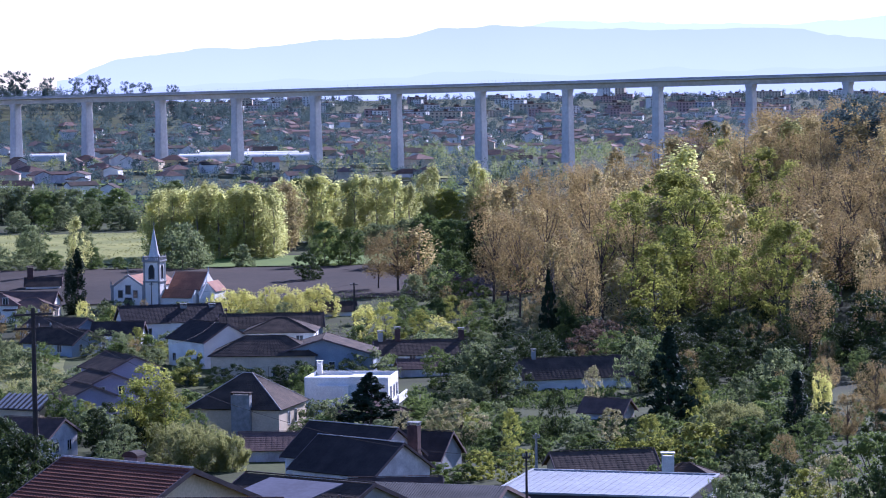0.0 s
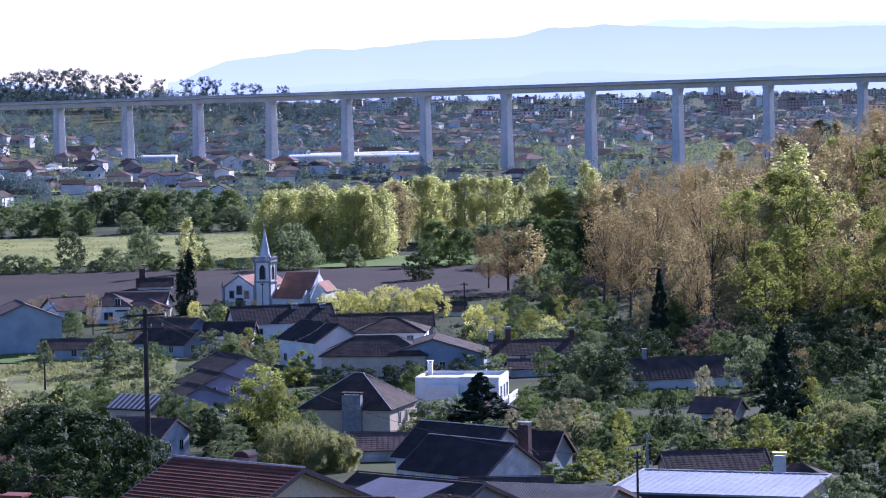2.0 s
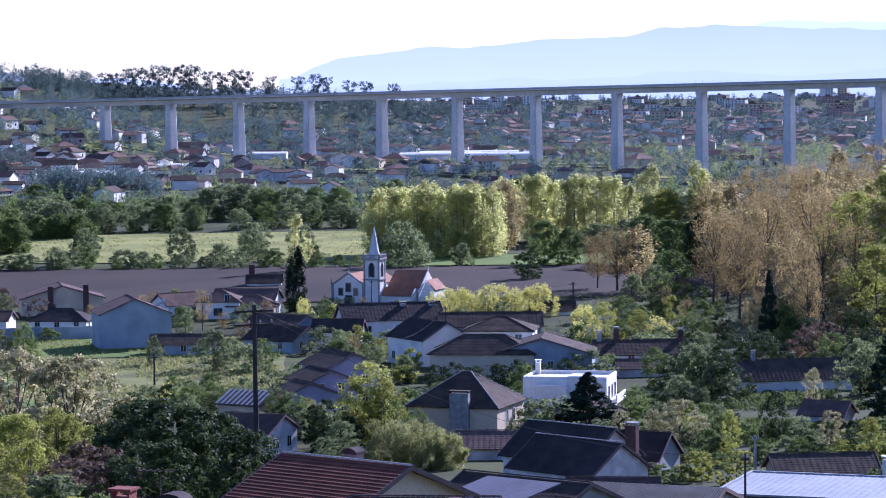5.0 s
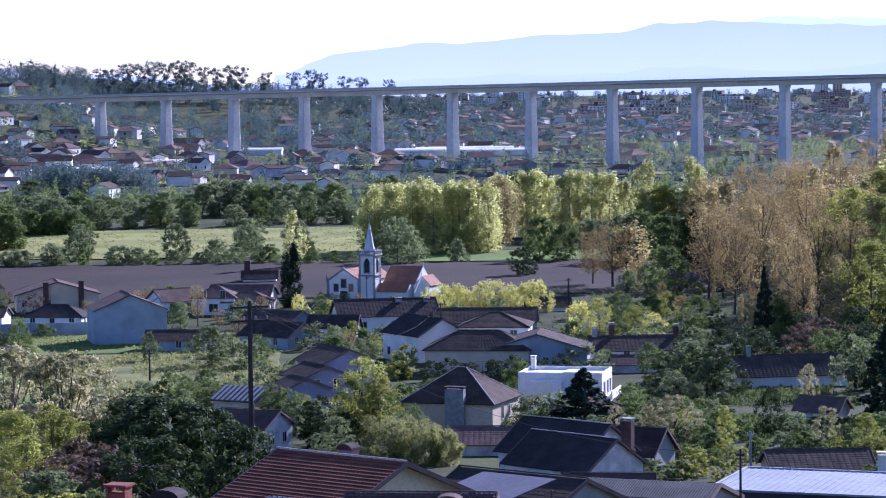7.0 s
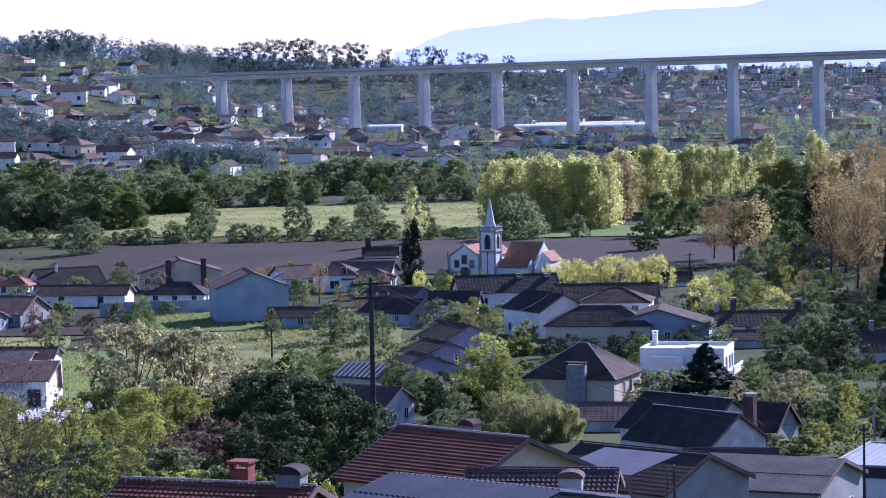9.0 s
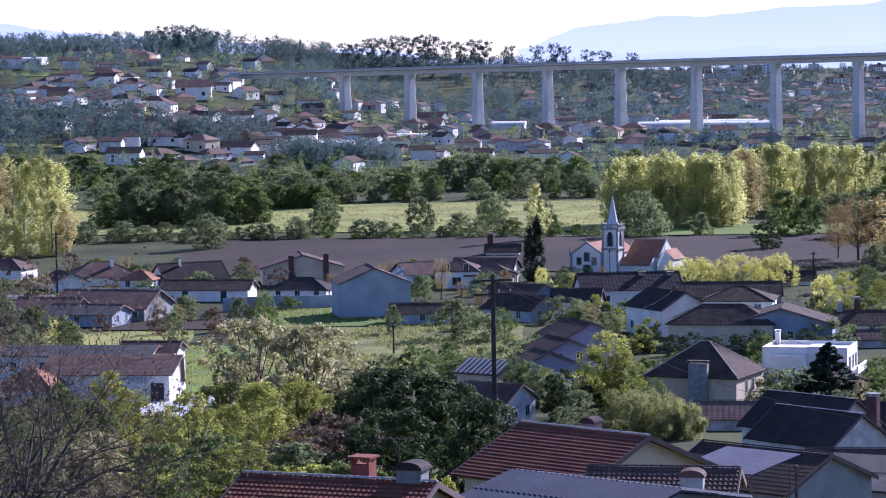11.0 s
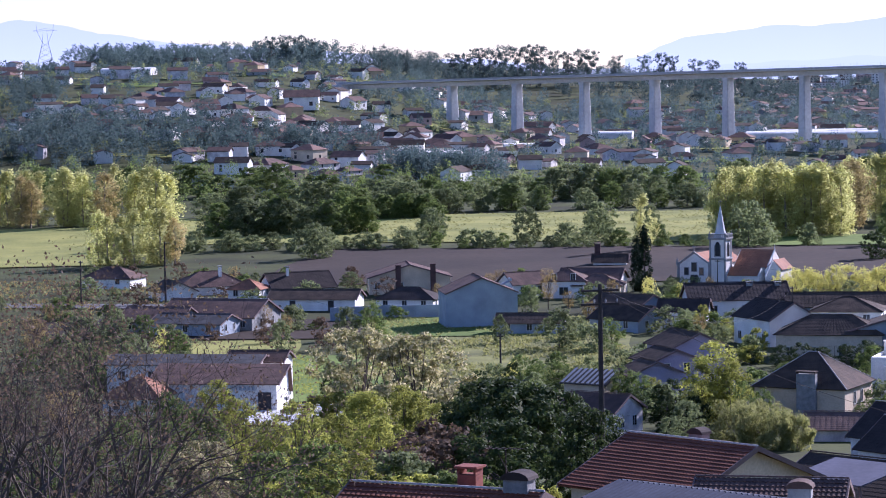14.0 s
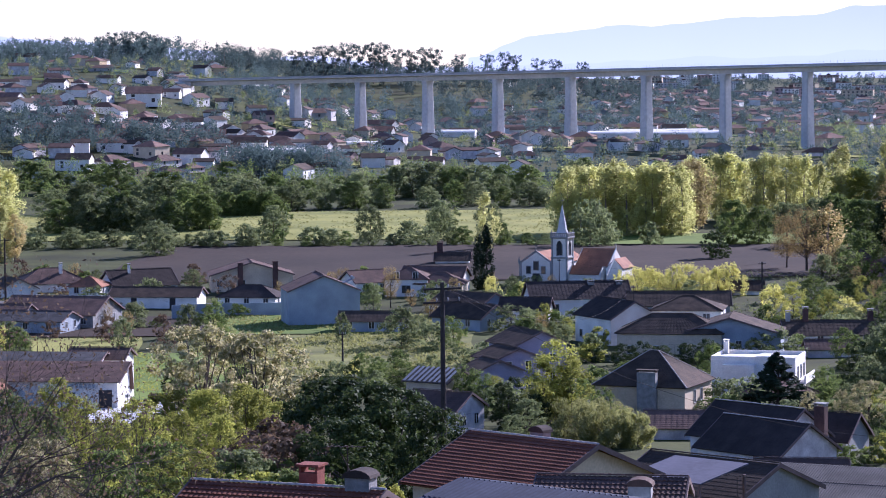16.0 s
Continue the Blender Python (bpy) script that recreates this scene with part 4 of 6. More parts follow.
        for f in ((0, 1, 2, 3), (7, 6, 5, 4), (0, 4, 5, 1), (1, 5, 6, 2), (2, 6, 7, 3), (3, 7, 4, 0)):
            bm.faces.new([vs[i] for i in f])
    part("gable_coping", bm, M["stone"], root)
    V, F = tubes([((-5.6, -1.55, 7.6), (-5.6, -1.55, 9.2), 0.09, 0.07), ((-6.05, -1.55, 8.7), (-5.15, -1.55, 8.7), 0.07, 0.07)], 6)
    link_mesh("cross", V, F, M["stone"], root)
    for sx in (-9.6, -1.9):
        V, F = tubes([((sx, -1.5, 4.9), (sx, -1.5, 5.5), 0.28, 0.2), ((sx, -1.5, 5.5), (sx, -1.5, 6.4), 0.2, 0.02)], 8)
        link_mesh("pinnacle", V, F, M["stone"], root)
    for u, z, w, h in ((-7.4, 2.6, 0.9, 1.5), (-3.9, 2.6, 0.9, 1.5), (-5.6, 3.4, 1.1, 1.8)):
        fr = part("window", boxes((u - w / 2 - 0.15, u + w / 2 + 0.15, -1.6, -1.45, z - 0.15, z + h + 0.15)), M["stone"], root)
        part("pane", boxes((u - w / 2, u + w / 2, -1.64, -1.55, z, z + h)), M["glass"], fr)
    part("door", boxes((-6.4, -4.8, -1.62, -1.45, 0, 2.6)), M["shutter"], root)
    wing("side_hall", 1.7, 9.6, 3.0, 12.0, 4.2, 7.6, False, "tile_orange")
    wing("sacristy", 9.6, 13.2, 1.5, 8.5, 3.8, 5.8, True, "tile_orange")
    wing("porch_aisle", 1.7, 9.0, -0.8, 3.2, 2.6, 4.2, False, "tile_orange")
    for x0, y0, z0 in ((9.6, 7.5, 7.7), (11.4, 1.6, 6.0)):  # pale copings and finials on the hall gables
        V, F = tubes([((x0, y0 - 4.6, z0 - 3.4), (x0, y0, z0), 0.16, 0.16), ((x0, y0, z0), (x0, y0, z0 + 1.2), 0.12, 0.03)], 6)
        link_mesh("gable_coping", V, F, M["white"], root, "pale gable coping with a finial")


church(-0.6, 614.3, -22)


# ---- more village buildings ----
def stack(root, wx, wy, ztop, w, d, wall, cap="stone", label="", round_cap=False):
    """A chimney that rises through a roof at a place in the world."""
    p = root.matrix_basis.inverted() @ Vector((wx, wy, ztop))
    if not round_cap:
        chimney(root, p.x, p.y, 0.5, p.z - 0.38, w, d, wall, cap, label)
        return
    ch = part("chimney", boxes((p.x - w / 2, p.x + w / 2, p.y - d / 2, p.y + d / 2, 0.5, p.z - 0.35), bevel=0.02), M[wall], root, label)
    V, F = [], []
    for e in (-0.62, 0.62):
        for j in range(9):
            a = math.pi * j / 8
            V.append((p.x + w * 0.6 * math.cos(a), p.y + e * d, p.z - 0.36 + 0.36 * math.sin(a)))
    F = [(j, j + 1, j + 10, j + 9) for j in range(8)] + [tuple(range(9)), tuple(range(17, 8, -1)), (0, 9, 17, 8)]
    link_mesh("chimney_cap", V, F, M[cap], ch, "rounded chimney cap")


stack(near_house, -1.5, 161.5, 28.7, 1.0, 0.7, "stone", "tile_black", "grey chimney with a dark half-round cap", True)
stack(cream_house, 10.7, 372.0, 8.3, 2.6, 1.0, "stone", "tile_dark", "broad grey chimney breast on the front wall")
front_house = house(-12.2, 122.0, 31.25, -20, 8.5, 8, 1.6, "cream", "tile_red", "house with a dull red tile roof at the hill foot", ridge="mortar", course=0.36, col=0.25)
stack(front_house, -11.3, 124.0, 32.0, 0.9, 0.8, "brick", "brick", "red brick chimney with a thin brick cap")
stack(front_house, -8.9, 121.0, 32.2, 1.15, 0.9, "stone", "tile_black", "grey chimney with a rounded dark cap", True)
shed = house(-1.1, 128.0, 30.15, -38, 9, 10, 1.0, "blue_grey", "blue_sheet", "shed with a blue-grey corrugated sheet roof", course=4.5, col=0.32, ridge_caps=False, verge=False)
yard_house = house(2.2, 136.0, 29.5, -8, 6.5, 4, 0.9, "grey_wall", "tile_brown", "low grey outbuilding with a brown tile edge", course=0.36, col=0.25)
stack(yard_house, 3.5, 134.0, 29.8, 1.1, 0.9, "grey_wall", "tile_brown", "grey chimney with a half-round tile cap", True)
house(17.3, 205.0, 20.0, -24, 16, 11, 1.6, "grey_wall", "eternit", "large low shed with a grey corrugated roof", course=5, col=0.2, over=0.3, ridge_caps=False)
house(23.1, 277.4, 10.0, -4, 8.5, 6, 1.5, "worn_white", "tile_brown", "small lean-to with banded brown tiles", course=0.5, col=0.4)
house(14.9, 345.5, 6.2, -4, 10, 7, 1.6, "worn_white", "tile_brown", "low outbuilding with a patterned tile roof", course=0.5, col=0.4)
house(29.6, 391.9, 4.8, 30, 9, 8, 2.0, "cream", "tile_brown", "small house with a brown hipped roof", kind="hip")
stack(house(29.8, 325.4, 8.5, -28, 8, 7, 2.6, "grey_wall", "tile_black", "dark grey house wing with a gabled roof"), 27.5, 305.0, 12.1, 1.2, 1.0, "dark_brick", "stone", "dark chimney")
# metal-roofed hall
def hall(x, y, z, spin):
    g = ground_z(x, y) - 0.5
    root = thing("metal_hall", x, y, g, spin, "low hall with a white metal sheet roof and dark fascia", "hall")
    h = z - g
    part("wall", boxes((-8, 8, -6.5, 6.5, 0, h - 0.5)), M["white"], root)
    part("fascia", boxes((-8.2, 8.2, -6.7, 6.7, h - 0.9, h - 0.02)), M["shutter"], root)
    sheet = part("roof_sheet", boxes((-8.1, 8.1, -6.6, 6.6, h - 0.02, h + 0.05)), M["white_sheet"], root)
    for i in range(26):
        u = -7.9 + i * 0.632
        part("roof_rib", boxes((u, u + 0.07, -6.48, 6.48, h + 0.04, h + 0.1)), M["white_sheet"], sheet)
    for a in ((-8.25, 8.25, -6.75, -6.5), (-8.25, 8.25, 6.5, 6.75), (-8.25, -8.0, -6.5, 6.5), (8.0, 8.25, -6.5, 6.5)):
        part("roof_edge", boxes((*a, h, h + 0.18), bevel=0.02), M["white_sheet"], root)


hall(37.1, 232.0, 15.5, -22)
house(48.6, 307.7, 8.0, 4, 11, 7, 1.7, "cream", "tile_dark", "long low house with old dark tiles")
stack(house(54.8, 290.4, 8.9, -10, 7.5, 7, 1.8, "cream", "tile_dark", "small house with a dark hipped roof", kind="hip"), 52.6, 289.0, 10.2, 1.3, 0.9, "white", "white", "short white chimney")
house(61.5, 384.1, 3.6, -30, 6, 5, 1.6, "worn_white", "tile_brown", "small house half hidden in shrubs")
house(57.8, 432.2, 3.0, 30, 6, 6, 1.8, "worn_white", "tile_brown", "small ruined outbuilding with patched tiles")
house(45.0, 458.9, 2.6, 2, 12, 5, 1.2, "worn_white", "tile_brown", "low shed with brown tiles")
house(66.1, 644.5, 2.6, 10, 10, 8, 2.4, "cream", "tile_brown", "house with a pale brown roof below the trees")
house(36.3, 585.6, 2.1, 0, 9, 6, 1.6, "white", "tile_dark", "white outbuilding below the field")
house(21.4, 536.3, 4.8, 0, 19, 9, 2.2, "grey_wall", "tile_dark", "broad old house with a dark roof")
house(-7.4, 529.9, 4.4, -8, 9, 7, 2.0, "white", "tile_black", "white annexe with a dark roof", wins=(("f", -2, 1.2, 1.2, 1.2), ("f", 2, 1.2, 1.2, 1.2)))

# white warehouse by the lawn
def warehouse():
    rear = house(-76.1, 396.0, 8.6, -6, 22, 8, 1.0, "white", "eternit", "rear white workshop block with a low grey roof", course=2.5, col=0.4, ridge_caps=False)
    front = house(-70.4, 388.5, 7.7, -6, 18.2, 6.6, 2.0, "white", "tile_brown", "white warehouse with a brown tile roof and lettered sign", off=0.93,
                  course=0.42, col=0.3, ridge_caps=False, wins=(("f", 1.4, 1.5, 0.75, 1.3), ("f", 2.7, 1.5, 0.75, 1.3), ("f", -6, 1.5, 0.8, 1.2)),
                  doors=(("f", 7.4, 0.5, 1.9, 2.7),))
    bm = boxes((2.0, 6.4, -3.38, -3.3, 3.35, 4.15))
    sign = part("sign_board", bm, M["frame"], front, "pale sign board")
    for i in range(6):
        u = 2.5 + i * 0.62
        part("sign_bar", boxes((u, u + 0.4, -3.42, -3.385, 3.5, 4.0)), M["blue_grey"], sign)
    house(-66.2, 398.0, 8.9, -6, 8, 6, 1.2, "white", "tile_brown", "raised white block with a low brown roof", course=0.5, col=0.4)
    house(-80.6, 383.0, 7.2, -6, 8, 8.5, 2.6, "white", "tile_orange", "small white house with an orange hipped roof", kind="hip")


warehouse()
# row of houses below the ploughed field
house(-136.0, 620.5, 5.0, -12, 12, 9, 2.2, "white", "tile_brown", "white house with a brown hipped roof", kind="hip", wins=(("f", -3, 1.6, 1.0, 1.3), ("f", 3, 1.6, 1.0, 1.3)))
house(-116.9, 591.5, 4.0, -62, 9, 8, 2.0, "white", "tile_dark", "white gabled house beside the lane")
house(-111.5, 605.8, 4.9, 20, 15, 11, 2.8, "white", "tile_brown", "white house with a many-sided brown roof", kind="hip", chims=((2, -2, 3, 6.2, 0.7, 0.7, "white"),))
house(-100.6, 592.6, 4.1, -10, 7, 7, 1.8, "white", "tile_orange", "white porch house with an orange-brown roof", kind="hip")
house(-95.5, 529.9, 5.2, -14, 19, 14, 2.8, "stone", "tile_brown", "long red-brown roofed farm sheds", ridge="mortar")
house(-105.9, 522.6, 4.4, -10, 12, 11, 2.2, "stone", "tile_brown", "low farm shed with weathered tiles")
house(-97.9, 516.3, 3.6, -14, 14, 9, 1.4, "blue_grey", "eternit", "grey farm shed with a sheet roof", course=2.2, col=0.5)
house(-91.5, 601.0, 4.8, 28, 14, 10, 3.0, "white", "tile_black", "white house with a steep near-black roof", chims=((-2.5, -1, 3, 6.6, 0.5, 0.5, "white"),), wins=(("r", 0, 1.6, 1.0, 1.2),))
house(-82.6, 568.3, 3.7, -6, 18, 8, 1.6, "white", "tile_dark", "row of low white outbuildings with dark roofs", doors=(("f", 4, 0.5, 1.2, 2.1), ("f", -4, 0.5, 1.2, 2.1)))
house(-68.2, 608.2, 6.0, -80, 11, 17.5, 2.6, "cream", "tile_brown", "cream house with a broad brown gabled roof", wins=(("r", -7, 1.7, 1.1, 1.3), ("r", -2, 1.7, 1.1, 1.3), ("r", 5, 1.7, 1.1, 1.3)),
      chims=((5.9, -2.5, 0, 6.4, 0.9, 1.1, "dark_brick", "dark_brick"), (5.9, 5.0, 0, 6.6, 0.9, 1.1, "dark_brick", "dark_brick")))
house(-63.2, 566.0, 4.2, -10, 12, 8, 2.0, "white", "tile_black", "white house with a dark hipped roof", kind="hip")
blue_house = house(-46.2, 528.9, 9.2, -77, 11, 13.5, 2.8, "blue_grey", "tile_brown", "unpainted blue-grey gable house with a solar heater", over=0.2, wins=(("r", 3, 2.2, 0.7, 0.8),))
house(-42.5, 597.4, 4.6, 30, 8, 8, 2.2, "white", "tile_brown", "small white house with a pointed gable")
house(-32.9, 593.8, 5.6, -6, 9, 9, 2.2, "white", "tile_brown", "white house with a balcony and brown roof", kind="hip", wins=(("f", -2, 4.2, 1.0, 1.4), ("f", 2, 4.2, 1.0, 1.4), ("f", 0, 1.2, 1.8, 1.6)))
house(-26.1, 592.6, 4.4, -6, 10, 8, 2.0, "cream", "tile_brown", "cream house with a low brown roof", kind="hip")
house(-26.9, 673.5, 2.6, 0, 8, 6, 1.6, "white", "tile_dark", "small dark-roofed store beside the field", chims=((-3, 0, 2, 5.6, 1.4, 1.0, "dark_brick", "dark_brick"),))
house(-18.5, 542.8, 4.4, -35, 12, 10, 2.2, "blue_grey", "tile_dark", "low grey house with a dark roof among shrubs")
house(-34.9, 511.2, 3.6, -4, 12, 6, 1.4, "blue_grey", "tile_dark", "dark low shed behind bushes")


def garden_wall(x0, y0, x1, y1, h, material, label):
    root = thing("garden_wall", x0, y0, ground_z(x0, y0) - 0.4, 0, label, "wall")
    n = 6
    for i in range(n):
        a, b = i / n, (i + 1) / n
        p, q = Vector((x0 + (x1 - x0) * a, y0 + (y1 - y0) * a, 0)), Vector((x0 + (x1 - x0) * b, y0 + (y1 - y0) * b, 0))
        d = (q - p).normalized()
        s = Vector((-d.y, d.x, 0)) * 0.12
        z = ground_z(p.x, p.y) - 0.4
        bm = bmesh.new()
        vs = [bm.verts.new(v - Vector((x0, y0, ground_z(x0, y0) - 0.4))) for zz in (z, z + h) for v in (p - s + Vector((0, 0, zz)), q - s + Vector((0, 0, zz)), q + s + Vector((0, 0, zz)), p + s + Vector((0, 0, zz)))]
        for f in ((0, 1, 2, 3), (7, 6, 5, 4), (0, 4, 5, 1), (1, 5, 6, 2), (2, 6, 7, 3), (3, 7, 4, 0)):
            bm.faces.new([vs[i] for i in f])
        part("wall_panel", bm, M[material], root)


garden_wall(-75.8, 539.5, -64.8, 544.9, 3.2, "blue_grey", "tall blue-grey rendered garden wall")
garden_wall(-64.8, 544.9, -54.0, 547.1, 3.0, "blue_grey", "blue-grey rendered boundary wall")
garden_wall(10.5, 465.4, 20.1, 462.6, 2.2, "shutter", "dark fence wall before the houses")


def solar_heater(root, wx, wy, wz):
    p = root.matrix_basis.inverted() @ Vector((wx, wy, wz))
    bm = poly_slab(bmesh.new(), [(p.x - 1.0, p.y - 0.9, p.z - 0.35), (p.x + 1.0, p.y - 0.9, p.z - 0.35), (p.x + 1.0, p.y + 0.9, p.z + 0.35), (p.x - 1.0, p.y + 0.9, p.z + 0.35)], 0.1)
    panel = part("solar_panel", bm, M["white_sheet"], root, "pale tilted solar panel")
    V, F = tubes([((p.x - 1.0, p.y + 1.0, p.z + 0.6), (p.x + 1.0, p.y + 1.0, p.z + 0.6), 0.28, 0.28)], 10)
    link_mesh("water_tank", V, F, M["steel"], panel, "cylindrical steel water tank")


solar_heater(blue_house, -40.9, 526.9, 8.0)


# ---- poles, wires, pylons ----
def pole(x, y, ztop, r, label, arm=1.6, arms=1, material="pole"):
    g = ground_z(x, y) - 0.5
    root = thing("utility_pole", x, y, g, 20, label, "pole")
    h = ztop - g
    V, F = tubes([((0, 0, 0), (0, 0, h * 0.5), r * 1.25, r), ((0, 0, h * 0.5), (0, 0, h), r, r * 0.7)], 8)
    link_mesh("shaft", V, F, M[material], root)
    for k in range(arms):
        z = h - 0.5 - 0.9 * k
        part("crossarm", boxes((-arm / 2, arm / 2, -0.07, 0.07, z, z + 0.14), bevel=0.015), M[material], root)
        for u in (-0.9, -0.3, 0.3, 0.9):
            V, F = tubes([((u * arm / 2, 0, z + 0.14), (u * arm / 2, 0, z + 0.24), 0.03, 0.06), ((u * arm / 2, 0, z + 0.24), (u * arm / 2, 0, z + 0.38), 0.07, 0.05)], 6)
            link_mesh("insulator", V, F, M["stone"], root)
    return Vector((x, y, ztop - 0.3))


p_main = pole(-8.1, 185.0, 35.1, 0.19, "tall dark wooden utility pole with crossarms", 2.6, 2)
p_b = pole(-112.1, 560.0, 14.3, 0.2, "dark wooden utility pole at the edge of the plot", 1.8)
p_c = pole(-34.2, 430.0, 7.9, 0.16, "slim wooden pole in the meadow", 1.0)
p_d = pole(38.9, 290.0, 12.4, 0.16, "grey concrete pole among the gardens", 0.8, 1, "stone")
p_e = pole(26.1, 200.0, 22.8, 0.10, "leaning service pole behind the hall", 0.6)
p_f = pole(38.9, 560.0, 8.6, 0.2, "dark utility pole below the ploughed field", 1.6)
p_g = pole(12.0, 500.0, 9.0, 0.12, "slim pole beside the white house", 0.8)
p_h = pole(-132.9, 575.0, 9.6, 0.14, "slim pole beside the lane", 1.0)
p_i = pole(-51.8, 330.0, 10.5, 0.07, "thin street lamp pole beside the yard", 0.5, 1, "stone")
p_j = pole(-1.3, 600.0, 6.6, 0.1, "thin pole beside the churchyard", 0.8)


def rope(points, r, sides=4):
    """One unbroken round strand through the points."""
    V, F = [], []
    for k, p in enumerate(points):
        d = (points[min(k + 1, len(points) - 1)] - points[max(k - 1, 0)]).normalized()
        u = d.cross(Vector((0, 0, 1))).normalized()
        w = u.cross(d)
        for j in range(sides):
            a = 2 * math.pi * j / sides
            V.append(p + u * (r * math.cos(a)) + w * (r * math.sin(a)))
        if k:
            b = (k - 1) * sides
            F += [(b + j, b + (j + 1) % sides, b + sides + (j + 1) % sides, b + sides + j) for j in range(sides)]
    return V, F


def wire(a, b, sag, n=14, r=0.014):
    V, F = rope([a.lerp(b, i / n) - Vector((0, 0, sag * 4 * (i / n) * (1 - i / n))) for i in range(n + 1)], r)
    tagged(link_mesh("overhead_wire", V, F, M["pole"]), "thin dark overhead wire slung between poles", "wire")


for a, b, s in ((p_main, p_c, 3.0), (p_main, p_g, 4.0), (p_c, p_b, 3.0), (p_main, p_e, 2.5), (p_e, p_d, 1.2), (p_f, p_j, 2.0), (p_g, p_f, 2.0), (p_b, p_h, 1.0)):
    wire(a, b, s)


def pylon(x, y, ztop, w):
    g = ground_z(x, y)
    root = thing("lattice_pylon", x, y, g, 12, "tall galvanised lattice power pylon on the hill", "pylon")
    h = ztop - g
    def half(z):
        return w * (0.5 - 0.36 * min(1, z / (h * 0.62))) if z < h * 0.62 else w * 0.14
    levels = [h * f for f in (0, 0.14, 0.27, 0.39, 0.5, 0.6)]
    legs, braces = [], []
    for sx in (-1, 1):
        for sy in (-1, 1):
            for a, b in zip(levels, levels[1:]):
                legs.append(((sx * half(a), sy * half(a), a), (sx * half(b), sy * half(b), b), 0.16, 0.14))
                braces.append(((sx * half(a), sy * half(a), a), (-sx * half(b), sy * half(b), b), 0.08, 0.08))
                braces.append(((sx * half(a), sy * half(a), a), (sx * half(b), -sy * half(b), b), 0.08, 0.08))
    t = levels[-1]
    for sx in (-1, 1):
        for sy in (-1, 1):
            legs.append(((sx * half(t), sy * half(t), t), (sx * w * 0.42, 0, h * 0.86), 0.14, 0.1))
            braces.append(((sx * half(t), sy * half(t), t), (sx * w * 0.1, 0, h * 0.86), 0.08, 0.08))
        legs.append(((sx * w * 0.42, 0, h * 0.86), (sx * w * 0.45, 0, h), 0.1, 0.06))
        braces.append(((sx * w * 0.42, 0, h * 0.86), (sx * w * 0.6, 0, h * 0.86), 0.1, 0.06))
    arm = [((-w * 0.62, 0, h * 0.86), (w * 0.62, 0, h * 0.86), 0.13, 0.13), ((-w * 0.62, 0, h * 0.86), (0, 0, h * 0.91), 0.08, 0.08), ((w * 0.62, 0, h * 0.86), (0, 0, h * 0.91), 0.08, 0.08)]
    for nm, sg in (("legs", legs), ("bracing", braces), ("crossarm", arm)):
        V, F = tubes(sg, 4)
        link_mesh(nm, V, F, M["steel"], root)


pylon(-423.2, 1750.0, 76.3, 12)
pylon(-422.6, 2300.0, 64.5, 10)
pylon(253.3, 1900.0, 29.1, 10)


def antenna(root, wx, wy, wz, h):
    p = root.matrix_basis.inverted() @ Vector((wx, wy, wz))
    V, F = tubes([((p.x, p.y, p.z - h), (p.x, p.y, p.z), 0.03, 0.025)], 6)
    mast = link_mesh("antenna_mast", V, F, M["pole"], root, "thin television aerial mast")
    V, F = tubes([((p.x - 0.9, p.y, p.z - 0.1), (p.x + 0.9, p.y, p.z - 0.02), 0.02, 0.02)], 4)
    link_mesh("antenna_boom", V, F, M["pole"], mast)
    for i in range(6):
        u = -0.8 + 0.3 * i
        V, F = tubes([((p.x + u, p.y - 0.35, p.z - 0.06), (p.x + u, p.y + 0.35, p.z - 0.06), 0.012, 0.012)], 4)
        link_mesh("antenna_rod", V, F, M["pole"], mast)


antenna(front_house, -9.7, 124.0, 32.8, 5.0)
antenna(cream_house, 14.6, 378.0, 11.0, 3.0)
antenna(near_house, 9.2, 152.0, 27.2, 3.0)

fence = thing("post_fence", -90.2, 470.0, 4.0, 0, "row of weathered wooden fence posts with wire", "fence")
fence.location.z = ground_z(fence.location.x, fence.location.y)
for i in range(12):
    fx, fy = i * 1.25, i * 0.25
    z0 = ground_z(fence.location.x + fx, fence.location.y + fy) - fence.location.z
    V, F = tubes([((fx, fy, z0 - 0.3), (fx + 0.05 * math.sin(i * 2.1), fy, z0 + 1.35 + 0.25 * math.sin(i * 1.7)), 0.09, 0.07)], 6)
    link_mesh("post", V, F, M["pole"], fence)


# ---- hillside village and the far town ----
far_rng = random.Random(7)
FAR = []
